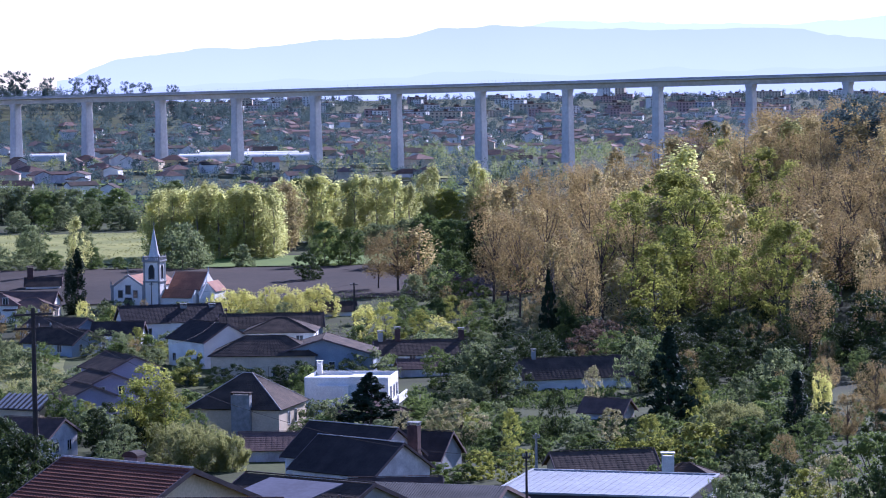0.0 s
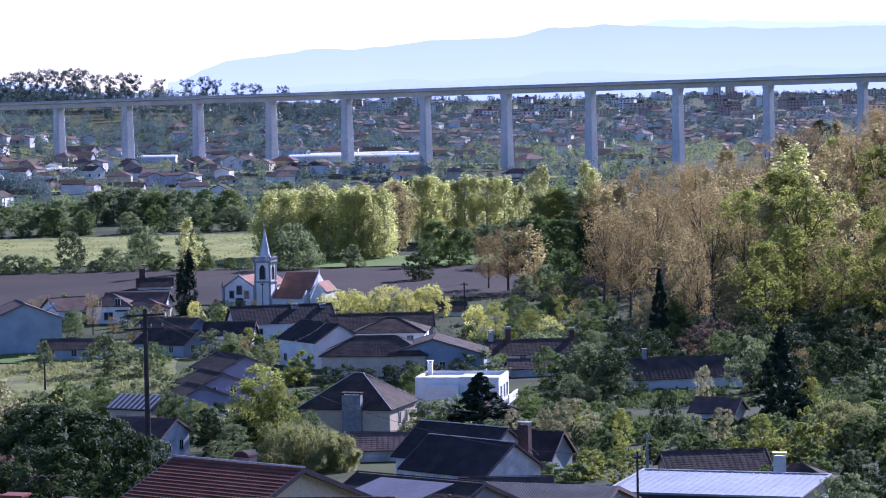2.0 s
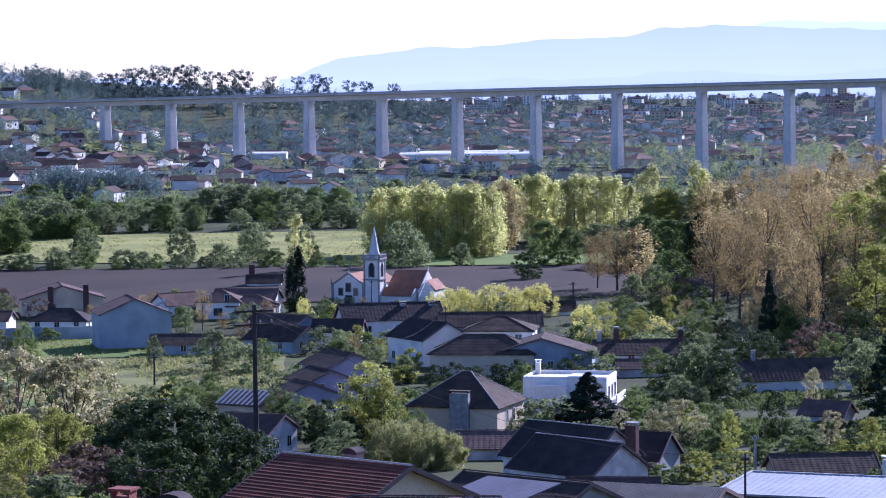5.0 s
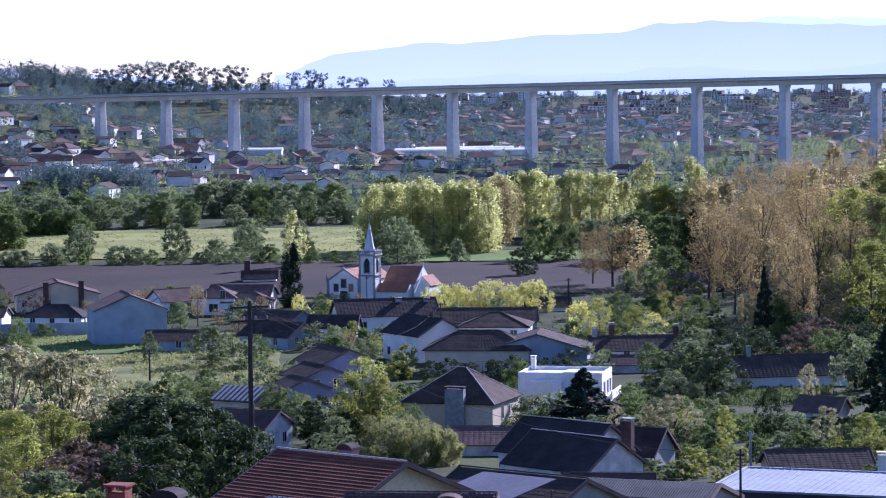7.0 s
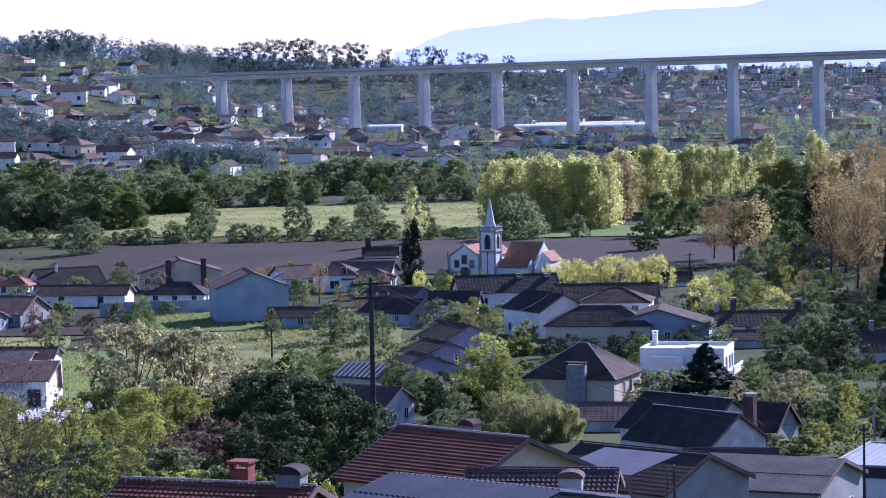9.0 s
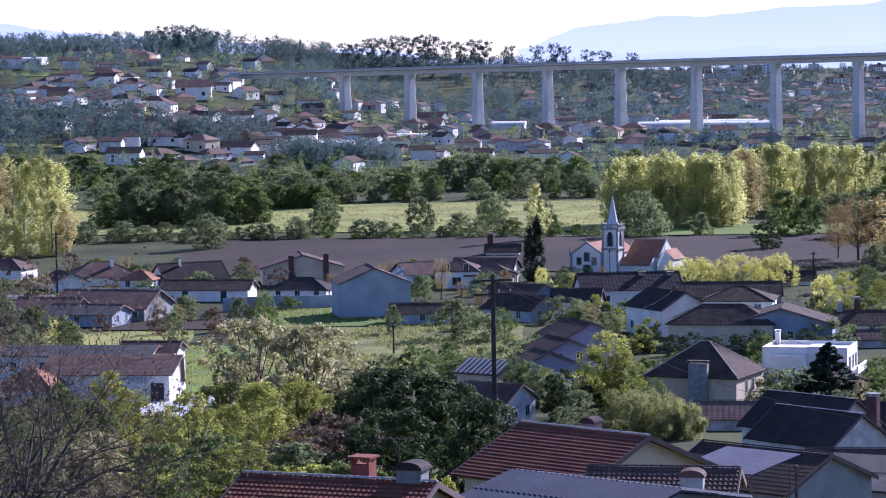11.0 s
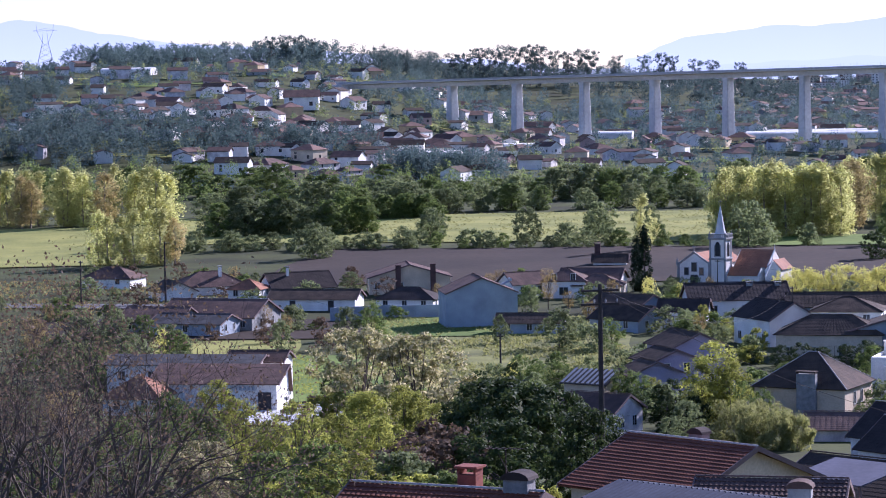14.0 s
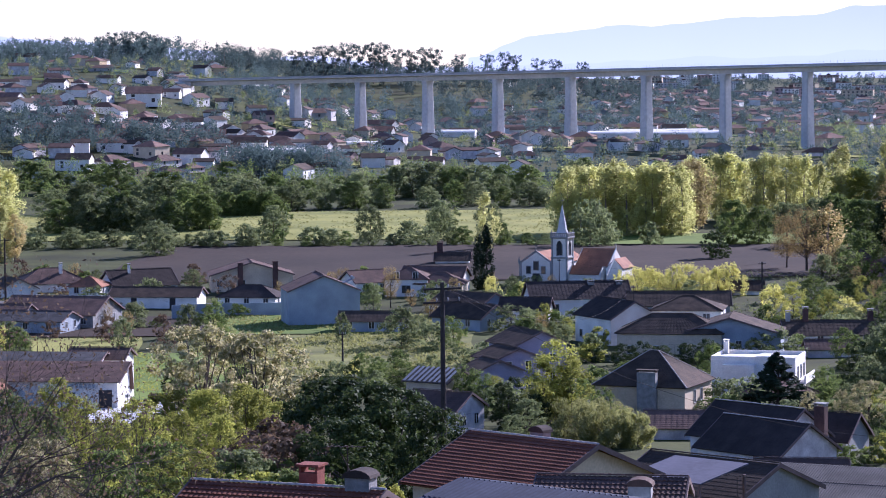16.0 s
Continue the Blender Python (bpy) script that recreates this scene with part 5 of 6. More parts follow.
for i, (wl, rf, kd, L, W, hh) in enumerate((("white", "tile_brown", "gable", 12, 9, 6.5), ("cream", "tile_faded", "hip", 11, 10, 7.0), ("white", "tile_brown", "hip", 13, 9, 6.0),
                                            ("pink", "tile_brown", "gable", 10, 8, 6.0), ("ochre", "tile_faded", "hip", 12, 10, 7.5), ("white", "tile_dark", "gable", 14, 9, 7.0),
                                            ("worn_white", "tile_brown", "hip", 15, 9, 5.0), ("grey_wall", "tile_brown", "gable", 18, 10, 5.5))):
    x, y = -150 - 18 * i, 1130 + 14 * i
    g = ground_z(x, y)
    w = [("f", -L * 0.3, 1.6, 1.2, 1.4), ("f", L * 0.28, 1.6, 1.2, 1.4)]
    if hh > 6:
        w += [("f", -L * 0.3, 3.4, 1.2, 1.0), ("r", 0, 1.6, 1.2, 1.4)]
    FAR.append(house(x, y, g + hh, far_rng.uniform(-40, 40), L, W, 2.2, wl, rf,
                     {"white": "white hillside house with a tiled roof", "cream": "cream hillside house with an orange roof", "pink": "dull pink hillside house under a brown roof",
                      "ochre": "ochre hillside house with an orange roof", "worn_white": "long weathered white hillside house", "grey_wall": "grey hillside farm building under a brown roof"}[wl],
                     kind=kd, wins=w, course=1.1, col=1.4, verge=False, ridge_caps=False, simple=True))
    FAR[-1]["group"] = "houses on the far hillside"
taken = [(o.location.x, o.location.y) for o in FAR]


def clear(x, y, r):
    return all((x - a) ** 2 + ((y - b) * 0.6) ** 2 > r * r for a, b in taken)


def settle(n, box_, gap, lo=0.62, hi=1.0, kinds=range(8)):
    tries = 0
    while n and tries < 4000:
        tries += 1
        x, y = far_rng.uniform(box_[0], box_[1]), far_rng.uniform(box_[2], box_[3])
        if abs(x) > 0.29 * y or (x < -0.17 * y and y < 1240) or not clear(x, y, gap):
            continue
        taken.append((x, y))
        s = far_rng.uniform(lo, hi)
        o = copy_thing(FAR[far_rng.choice(list(kinds))], pose(0, 0, 0))
        o.matrix_basis = pose(x, y, ground_z(x, y) - 0.6, 0, 0, far_rng.choice((0, 90)) + far_rng.uniform(-35, 35)) @ Matrix.Diagonal((s, s, s, 1))
        n -= 1


def far_house(k, x, y, s, spin):
    """One of the hillside houses at a known place."""
    taken.append((x, y))
    o = copy_thing(FAR[k], pose(0, 0, 0))
    o.matrix_basis = pose(x, y, ground_z(x, y) - 0.6, 0, 0, spin) @ Matrix.Diagonal((s, s, s, 1))


far_house(0, -204, 1368, 1.4, 6)
far_house(5, -189, 1084, 0.95, -4)
for k, dx, dy, s, spin in ((0, 0, 0, 0.9, 10), (2, 9, 12, 1.0, -30), (5, -12, 6, 0.9, 70), (6, 16, -8, 0.8, 4), (0, -6, 22, 1.0, 30), (2, 22, 20, 0.9, -12), (5, -22, 18, 0.8, 15), (0, 30, 4, 0.85, 80)):
    far_house(k, -236 + dx, 1290 + dy, s, spin)
for gx in range(4, 92, 9):                                   # open ground before the greenhouses
    for gy in range(1350, 1440, 15):
        taken.append((gx, gy))
for gx in range(-74, -44, 9):
    for gy in (1440, 1465, 1490):
        taken.append((gx, gy))
settle(58, (-330, -90, 1060, 1330), 13)
settle(30, (-470, -120, 1330, 1760), 16)
settle(56, (-110, 130, 1180, 1560), 12)
settle(24, (110, 330, 1170, 1560), 13)
settle(20, (-60, 320, 1560, 1800), 16, 0.65, 0.95)

settle(16, (-285, -195, 1270, 1440), 10, 0.62, 0.95, (0, 2, 5, 6))
settle(22, (-230, -120, 1180, 1290), 10, 0.62, 0.95, (0, 2, 5, 1))


def town(name, n, box_, wall, roof, label, seed):
    """Hundreds of small far houses of the valley town: walls in one mass, roofs in another."""
    rng = random.Random(seed)
    WV, WF, RV, RF = [], [], [], []
    for _ in range(n):
        y = rng.uniform(box_[2], box_[3])
        x = rng.uniform(box_[0], box_[1]) * y
        if not clear(x, y, 7):
            continue
        l, w, h, r = rng.uniform(3.2, 6.2), rng.uniform(2.8, 4.4), rng.uniform(2.8, 5.4), rng.uniform(0.9, 1.6)
        m = pose(x, y, ground_z(x, y) - 0.5, 0, 0, rng.choice((0, 90)) + rng.uniform(-30, 30))
        b = len(WV)
        WV += [m @ Vector(p) for p in ((-l, -w, 0), (l, -w, 0), (l, w, 0), (-l, w, 0), (-l, -w, h), (l, -w, h), (l, w, h), (-l, w, h), (-l, 0, h + r), (l, 0, h + r))]
        WF += [tuple(b + i for i in f) for f in ((0, 1, 5, 4), (2, 3, 7, 6), (1, 2, 6, 9, 5), (3, 0, 4, 8, 7))]
        b = len(RV)
        o, k = 0.4, r / w * 0.4
        for sgn in (-1, 1):
            RV += [m @ Vector(p) for p in ((-l - o, sgn * (w + o), h - k + 0.05), (l + o, sgn * (w + o), h - k + 0.05), (l + o, 0, h + r + 0.05), (-l - o, 0, h + r + 0.05),
                                           (-l - o, sgn * (w + o), h - k + 0.3), (l + o, sgn * (w + o), h - k + 0.3), (l + o, 0, h + r + 0.3), (-l - o, 0, h + r + 0.3))]
            RF += [tuple(b + i for i in f) for f in ((0, 1, 2, 3), (4, 5, 6, 7), (0, 1, 5, 4), (1, 2, 6, 5), (3, 0, 4, 7))]
            b = len(RV)
    tagged(link_mesh(name, WV, WF, M[wall]), label + " walls of far town houses", "houses", kind="stuff")
    tagged(link_mesh(name + "_roofs", RV, RF, M[roof]), "tiled roofs of far town houses", "roofs", kind="stuff")


town("town_houses", 330, (-0.03, 0.27, 1480, 2700), "white", "tile_brown", "small white", 3)
town("town_houses", 170, (-0.03, 0.27, 1480, 2700), "cream", "tile_faded", "small cream", 4)
town("town_houses", 90, (-0.26, 0.02, 1090, 1700), "white", "tile_dark", "small white", 5)
town("town_houses", 60, (-0.26, 0.10, 1090, 1700), "worn_white", "tile_brown", "weathered white", 6)

# long sheds and glasshouses
for x, y, L, lab in ((-88, 1290, 26, "long white greenhouse tunnel"), (32, 1432, 40, "long white greenhouse tunnel"), (60, 1418, 46, "long white greenhouse tunnel"), (48, 1450, 50, "long white greenhouse tunnel"), (-59, 1500, 24, "low hall with a white sheet roof"), (-330, 1560, 30, "pale flat-roofed hillside store"), (-120, 1180, 22, "pale flat-roofed hillside store")):
    g = ground_z(x, y) - 0.5
    o = thing("greenhouse", x, y, g, far_rng.uniform(-12, 6), lab, "greenhouse")
    part("wall", boxes((-L / 2, L / 2, -5, 5, 0, 3.0), bevel=0.1), M["white"], o)
    V, F = [], []
    for e in (-L / 2 - 0.2, L / 2 + 0.2):
        for j in range(9):
            a = math.pi * j / 8
            V.append((e, 5.3 * math.cos(a), 3.0 + 1.5 * math.sin(a)))
    F = [(j, j + 1, j + 10, j + 9) for j in range(8)] + [tuple(range(9)), tuple(range(17, 8, -1)), (0, 9, 17, 8)]
    link_mesh("roof_cover", V, F, M["white"], o)


# apartment blocks in the distance
def block(x, y, w, d, floors, wall):
    g = ground_z(x, y) - 0.5
    root = thing("apartment_building", x, y, g, far_rng.uniform(-25, 25), "distant pale apartment building in the valley town", "building", "blocks of the valley town")
    h = floors * 3.0 + 1
    part("wall", boxes((-w / 2, w / 2, -d / 2, d / 2, 0, h), bevel=0.05), M[wall], root)
    part("roof", boxes((-w / 2 - 0.3, w / 2 + 0.3, -d / 2 - 0.3, d / 2 + 0.3, h, h + 0.5), (-2, 2, -2, 2, h + 0.5, h + 2.5)), M["tile_brown" if floors < 5 else "stone"], root)
    bm = bmesh.new()
    for f in range(floors):
        k = int(w / 4)
        for i in range(k):
            u = -w / 2 + (i + 0.5) * w / k
            box(bm, u - 0.9, u + 0.9, -d / 2 - 0.05, -d / 2 + 0.05, f * 3 + 1.4, f * 3 + 2.9)
    tagged(part("window_band", bm, M["glass"], root), kind="stuff")
    return root


BLOCKS = [block(430 + 60 * i, 2900 + 90 * i, w, 12, f, m) for i, (w, f, m) in enumerate(((22, 2, "white"), (30, 3, "cream"), (18, 4, "white"), (44, 2, "worn_white"), (26, 3, "pink")))]
for i in range(80):
    y = far_rng.uniform(2400, 4400)
    x = far_rng.uniform(0.02 * y, 0.27 * y)
    s = far_rng.uniform(0.7, 1.15)
    o = copy_thing(far_rng.choice(BLOCKS), pose(0, 0, 0))
    o.matrix_basis = pose(x, y, ground_z(x, y) - 0.5, 0, 0, far_rng.uniform(-40, 40)) @ Matrix.Diagonal((s, s, s, 1))
o = block(0.160 * 4100, 4100, 14, 14, 8, "white")
o = block(0.166 * 4100, 4100, 14, 14, 8, "cream")

# woods and scrub over the far land, each a mass of small crowns
def spots(n, box_, h, w, clearing=0):
    out = []
    tries = 0
    while len(out) < n and tries < n * 12:
        tries += 1
        x, y = far_rng.uniform(box_[0], box_[1]), far_rng.uniform(box_[2], box_[3])
        if abs(x) > 0.31 * y + 20 or (clearing and not clear(x, y, clearing)):
            continue
        out.append((x, y, far_rng.uniform(*h), far_rng.uniform(*w)))
    return out


wood_stuff("hillside_scrub", spots(800, (-470, 170, 1010, 1750), (3, 7), (4, 9), 9), "lf_eucal", "scattered green gardens and scrub on the hillside", 90, 0.62)
wood_stuff("hillside_orchards", spots(560, (-480, 170, 1010, 1750), (3, 6), (4, 7), 7), "lf_olive", "grey-green orchards and olives on the hillside", 90, 0.55)
wood_stuff("dark_copse", spots(150, (-330, -205, 1100, 1240), (9, 15), (7, 11)), "lf_eucal", "dark eucalyptus copse on the hill flank", 230, 0.62)
wood_stuff("dark_copse", spots(70, (-134, -86, 1084, 1108), (8, 11), (8, 12)), "lf_eucal", "low dark copse below the hillside houses", 200, 0.55)
wood_stuff("ridge_wood", spots(250, (-400, -240, 1690, 1830), (10, 16), (7, 12)), "lf_eucal", "dark wood along the hill ridge", 150, 0.8)
wood_stuff("plain_trees", spots(900, (-40, 760, 1560, 3000), (4, 9), (6, 11), 6), "lf_eucal", "dark green trees scattered through the valley town", 110, 0.8)
wood_stuff("plain_trees", spots(600, (40, 1250, 3000, 4700), (5, 9), (9, 16)), "lf_eucal", "far trees of the plain", 72, 1.3)
wood_stuff("ridge_wood", spots(330, (-250, 60, 1800, 2150), (7, 14), (8, 13)), "lf_eucal", "dark wood along the lower ridge behind the viaduct", 130, 0.85)
settle(16, (-170, 60, 1480, 1760), 14)
wood_stuff("ridge_wood", spots(300, (-200, 80, 1470, 1800), (4, 9), (6, 11), 6), "lf_eucal", "green trees on the slope behind the viaduct", 110, 0.7)
wood_stuff("hilltop_hedges", spots(80, (-640, -400, 1500, 1900), (1.5, 3.5), (5, 10)), "lf_eucal", "low hedges on the hilltop", 70, 0.7)
wood_stuff("dark_copse", spots(60, (-215, -150, 1150, 1210), (7, 11), (7, 11)), "lf_eucal", "dark copse between the hillside houses", 200, 0.6)
wood_stuff("dark_copse", spots(70, (-395, -325, 1290, 1420), (8, 13), (7, 11)), "lf_eucal", "dark copse above the poplar stand", 200, 0.62)
wood_stuff("river_thicket", spots(120, (-290, 120, 960, 1060), (4, 9), (6, 11)), "lf_green", "green thickets along the far side of the plain", 130, 0.5)
wood_stuff("hillside_hedges", spots(1100, (-480, 170, 1000, 1750), (1.2, 2.6), (4, 10), 8), "lf_eucal", "low hedges and garden plots on the hillside", 45, 0.5)
wood_stuff("plain_trees", spots(220, (100, 380, 1120, 1560), (3, 8), (5, 10), 6), "lf_olive", "trees and hedges below the viaduct", 90, 0.6)


# ---- planting ----
# poplar stand behind the church: a dense front, a tan pair, a longer row and single trees beyond
for i in range(11):
    f = i / 10
    plant("poplar", -2 + 33 * f + random.uniform(-1, 1), 781 + random.uniform(-3, 3), random.uniform(17.5, 19.5) - (3 if i == 0 else 0), random.uniform(1.1, 1.3))
    plant("poplar", 0 + 33 * f + random.uniform(-1, 1), 793 + random.uniform(-3, 3), random.uniform(18, 20.5) - (2 if i == 0 else 0), random.uniform(1.1, 1.3))
for i in range(4):
    plant("tan", 33 + 1.8 * i, 801 + 3 * i, random.uniform(18.5, 20), 1.15)
for i in range(13):
    f = i / 12
    plant("poplar", 38 + 37 * f + random.uniform(-1, 1), 846 - 6 * f + random.uniform(-2, 2), random.uniform(17.5, 20.5), random.uniform(1.05, 1.25))
for x, h in ((86.7, 20.5), (83.5, 18.0), (100.0, 20.5), (103.0, 17.5)):
    plant("poplar", x, 885, h, 1.05)
belt(["poplar", "bright"], 74, 868, 108, 884, 13, 11, 14, 5, (1.2, 1.6))
belt(["bush", "olive", "olive"], 44, 790, 110, 800, 14, 5, 8.5, 8)
# left poplar stand on the plain
for i in range(20):
    f = i / 19
    plant("tan" if i in (5, 6, 13) else "poplar", -235 + 62 * f + random.uniform(-2, 2), 870 + random.uniform(-12, 12), random.uniform(15, 18.5), random.uniform(1.3, 1.6))
for i in range(7):
    plant("tan" if i == 6 else "poplar", -155 + 3.2 * i, 690 + random.uniform(-4, 4), random.uniform(11.5, 14), random.uniform(1.2, 1.45))
# hedgerows on the plain
belt(["olive", "olive", "green", "greybush"], -165, 737, -4, 740, 33, 3.2, 6.5, 4, (1.1, 1.6))
belt(["olive", "green"], -90, 760, -8, 772, 4, 8, 11, 6, (0.9, 1.2))
belt(["green", "olive", "olive"], -165, 905, -90, 910, 14, 8, 12, 6, (1.2, 1.7))
belt(["olive", "green", "olive"], -100, 915, 8, 930, 13, 5, 10, 7, (1.1, 1.5))
belt(["olive", "green"], -125, 985, -60, 985, 12, 6, 9, 6, (1.3, 1.8))
belt(["olive", "green"], -60, 975, 60, 990, 20, 8, 13, 9, (1.1, 1.6))
belt(["green", "bush"], -270, 1000, -120, 1010, 24, 6, 11, 14, (1.2, 1.7))
belt(["olive", "olive", "green"], -146, 795, -100, 800, 15, 8.5, 12.5, 6, (1.1, 1.4))
belt(["green"], -114, 886, -91, 888, 9, 7, 8.4, 1.5, (1.2, 1.4))
plant("poplar", -20.5, 720.0, 14.5, 1.15)
plant("olive", -34.8, 795.0, 9.2, 1.1)
plant("olive", 22.4, 742.8, 6.2, 1.1)
plant("olive", 6.5, 735.0, 12.3, 1.0)
plant("olive", 9.3, 754.7, 9.5, 1.1)
plant("olive", -103.2, 706.6, 9.3, 1.1)
plant("green", -79.7, 779.2, 10.2, 1.1)
plant("olive", -68.4, 927.2, 11.5, 1.1)
plant("olive", -22.1, 955.4, 9.1, 1.1)
plant("green", 43.8, 739.8, 11.9, 1.1)
plant("dark", 36.1, 680.2, 7.1, 1.1)
plant("green", 50.4, 738.3, 10.3, 1.1)
plant("dark", 319.7, 1609.4, 13.1, 1.1)
# trees between the plain and the wooded rise
belt(["green", "olive", "dark", "bush"], 62, 740, 100, 700, 14, 8, 14, 12)
plant("bud", 54.5, 639.4, 14.8, 1.6)
plant("bud", 50.8, 649.7, 12.4, 1.4)
plant("tan", 59.6, 638.1, 15.4, 1.4)
plant("green", 63.3, 605.8, 12.1, 1.2)
plant("olive", 61.2, 621.8, 7.5, 1.1)
plant("bright", 42.5, 531.0, 7.4, 1.1)
plant("green", 47.7, 541.7, 7.6, 1.1)
plant("yellow", 39.3, 532.0, 6.4, 1.1)
plant("yellow", 51.8, 522.6, 4.7, 1.3)
plant("brightbush", 49.2, 528.9, 5.9, 1.2)
plant("bright", 56.3, 539.5, 7.6, 1.0)
# yellow hedge by the church
for i in range(9):
    x, y = 22 * i / 8 + 12.0, 588 - 0.8 * i + random.uniform(-3, 3)
    plant("yellow", x, y, random.uniform(4.8, 7.0), random.uniform(1.0, 1.3))
plant("yellow", -14.7, 569.4, 5.7, 0.9)
plant("yellow", -8.5, 568.3, 4.5, 0.9)
plant("bright", -3.6, 504.1, 6.0, 0.9)
plant("bright", 0.3, 498.1, 3.9, 1.1)
plant("cypress", -18.5, 604.6, 12.2, 1.15)
plant("cypress", -16.7, 597.4, 15.0, 1.0)
# the wooded rise
wr = random.Random(11)
for row in range(15):
    y = 455 + row * 20
    x = 0.118 * y + (14 if row < 6 else 0) + wr.uniform(0, 6)
    while x < 0.275 * y + 22:
        X = x / y
        yy = y + wr.uniform(-8, 8)
        h = wr.uniform(16, 22) if row > 3 else wr.uniform(15, 19) if row == 3 else wr.uniform(4.5, 8) + (7 if X > 0.23 else 0)
        if X < 0.165:
            k = wr.choice(["bud", "bud", "bud", "tan"] if row > 4 else ["bud", "bud", "tan"] if row > 2 else ["dark", "red", "dark"])
        elif X < 0.20:
            k = wr.choice(["bright", "bud", "bud", "tan", "bud"] if row > 3 else ["bud", "bright", "bud"] if row > 2 else ["dark", "dark", "green"])
        elif X < 0.235:
            k = wr.choice(["bud", "bright", "tan", "bud"] if row > 3 else ["bright", "bud", "bud"] if row > 2 else ["dark"])
        else:
            k = wr.choice(["bud", "bud", "tan", "bud"] if row > 1 else ["dark", "bud", "bud"])
        if row > 12 and X > 0.24:
            k = wr.choice(["euc", "dark", "tan"])
        plant(k, x, yy, h, wr.uniform(0.9, 1.25))
        x += wr.uniform(8, 13)
plant("bright", 104.5, 560.0, 26.6, 1.3)
plant("bright", 104.5, 545.0, 24.3, 1.2)
plant("bright", 100.4, 590.0, 21.9, 1.2)
plant("bright", 112.3, 500.0, 20.5, 1.1)
plant("bright", 102.5, 500.0, 17.1, 1.0)
plant("tan", 121.7, 520.0, 19.2, 1.3)
plant("tan", 85.7, 520.0, 14.8, 1.1)
plant("poplar", 120.8, 640.0, 24.0, 1.6)
plant("poplar", 157.3, 690.0, 18.9, 1.7)
plant("tan", 148.0, 680.0, 20.2, 1.7)
plant("tan", 165.4, 700.0, 16.8, 1.7)
plant("euc", 165.2, 640.0, 23.6, 1.30)
plant("euc", 159.2, 640.0, 21.8, 1.30)
for k, x, y, h in (("bud", 128, 520, 17), ("dark", 134, 535, 9), ("bud", 140, 560, 19), ("dark", 131, 550, 11), ("bud", 146, 585, 18), ("dark", 139, 543, 8), ("bud", 135, 572, 20), ("dark", 118, 498, 7), ("dark", 108, 480, 6), ("dark", 97, 478, 7), ("dark", 88, 470, 6.5)):
    plant(k, x, y, h, 1.25)
plant("spruce", 72.4, 520.0, 13.5, 0.5)
# gardens of the village
plant("olive", 47.3, 422.0, 8.1, 1.1)
plant("greybush", 50.0, 416.1, 5.9, 1.3)
plant("green", 35.8, 390.3, 5.1, 1.0)
plant("blossom", 38.2, 357.5, 6.1, 1.1)
plant("blossom", 35.0, 358.2, 4.7, 0.9)
plant("brightbush", 42.6, 340.8, 5.9, 0.8)
plant("brightbush", 35.6, 312.7, 3.5, 1.2)
plant("dark", 51.1, 361.1, 6.6, 0.7)
plant("blossom", 62.7, 404.6, 5.7, 0.6)
plant("olive", 71.9, 419.4, 8.6, 0.8)
plant("spruce", 69.9, 381.9, 12.8, 1.05)
plant("bright", 73.8, 380.3, 5.8, 0.9)
plant("olive", 88.3, 397.4, 8.1, 1.0)
plant("olive", 80.0, 383.4, 5.4, 1.0)
plant("cypress", 79.4, 346.2, 9.2, 1.6)
plant("cane", 70.9, 340.1, 5.6, 1.5)
plant("brightbush", 58.2, 332.0, 5.4, 1.2)
plant("brightbush", 61.4, 319.6, 5.2, 1.3)
plant("blossom", 56.8, 352.5, 4.7, 0.9)
plant("greybush", 52.2, 346.2, 3.5, 1.2)
plant("spruce", 28.1, 377.3, 8.2, 1.9)
plant("blossom", 32.0, 372.8, 3.3, 0.9)
plant("bush", 31.1, 459.8, 3.0, 1.5)
plant("bush", 23.1, 440.9, 4.0, 1.0)
plant("bush", 38.2, 466.3, 3.2, 1.2)
plant("bright", -1.2, 366.9, 11.0, 1.15)
plant("bright", 0.9, 364.0, 8.6, 1.1)
plant("bright", -2.8, 365.0, 8.2, 1.0)
plant("green", -11.7, 384.0, 5.4, 1.1)
plant("bright", -9.8, 386.0, 4.6, 1.1)
plant("dark", -7.0, 388.0, 4.2, 1.2)
plant("green", 1.1, 366.2, 7.3, 0.8)
plant("bush", -13.1, 403.0, 4.3, 1.0)
plant("dark", -7.4, 355.4, 5.3, 1.0)
plant("dark", -3.9, 361.1, 4.3, 1.0)
plant("green", 4.8, 365.4, 4.8, 0.9)
for x, y, h in ((9, 449, 3.6), (12, 447, 4.2), (15.5, 448, 3.4), (19, 446, 4.0), (22.5, 447, 4.4), (26, 448, 3.8), (4, 455, 4.0), (30, 447, 4.2)):
    plant("dark", x, y, h, 1.3)
plant("cane", 1.7, 338.0, 5.1, 1.5)
plant("cane", 5.0, 333.3, 5.0, 1.5)
plant("cane", 8.3, 332.0, 4.0, 1.2)
plant("green", 74.3, 315.2, 5.8, 1.1)
plant("bud", 83.4, 336.0, 6.9, 1.2)
plant("bud", 94.2, 364.0, 9.0, 1.3)
plant("yellow", 90.8, 380.3, 6.2, 0.6)
plant("blossom", 71.6, 523.6, 6.3, 1.0)
plant("dark", 64.4, 525.7, 5.3, 1.0)
plant("green", 61.2, 525.7, 4.3, 1.0)
plant("dark", 76.7, 521.5, 4.2, 1.0)
plant("greybush", -28.0, 478.6, 7.2, 1.2)
plant("greybush", -22.4, 472.9, 5.2, 1.2)
plant("bush", -19.3, 477.6, 5.7, 1.1)
plant("bud", -35.1, 563.8, 8.4, 0.9)
plant("olive", -38.1, 557.1, 5.6, 0.8)
plant("olive", -39.0, 490.2, 5.4, 0.7)
plant("yellow", -31.4, 414.5, 4.1, 0.8)
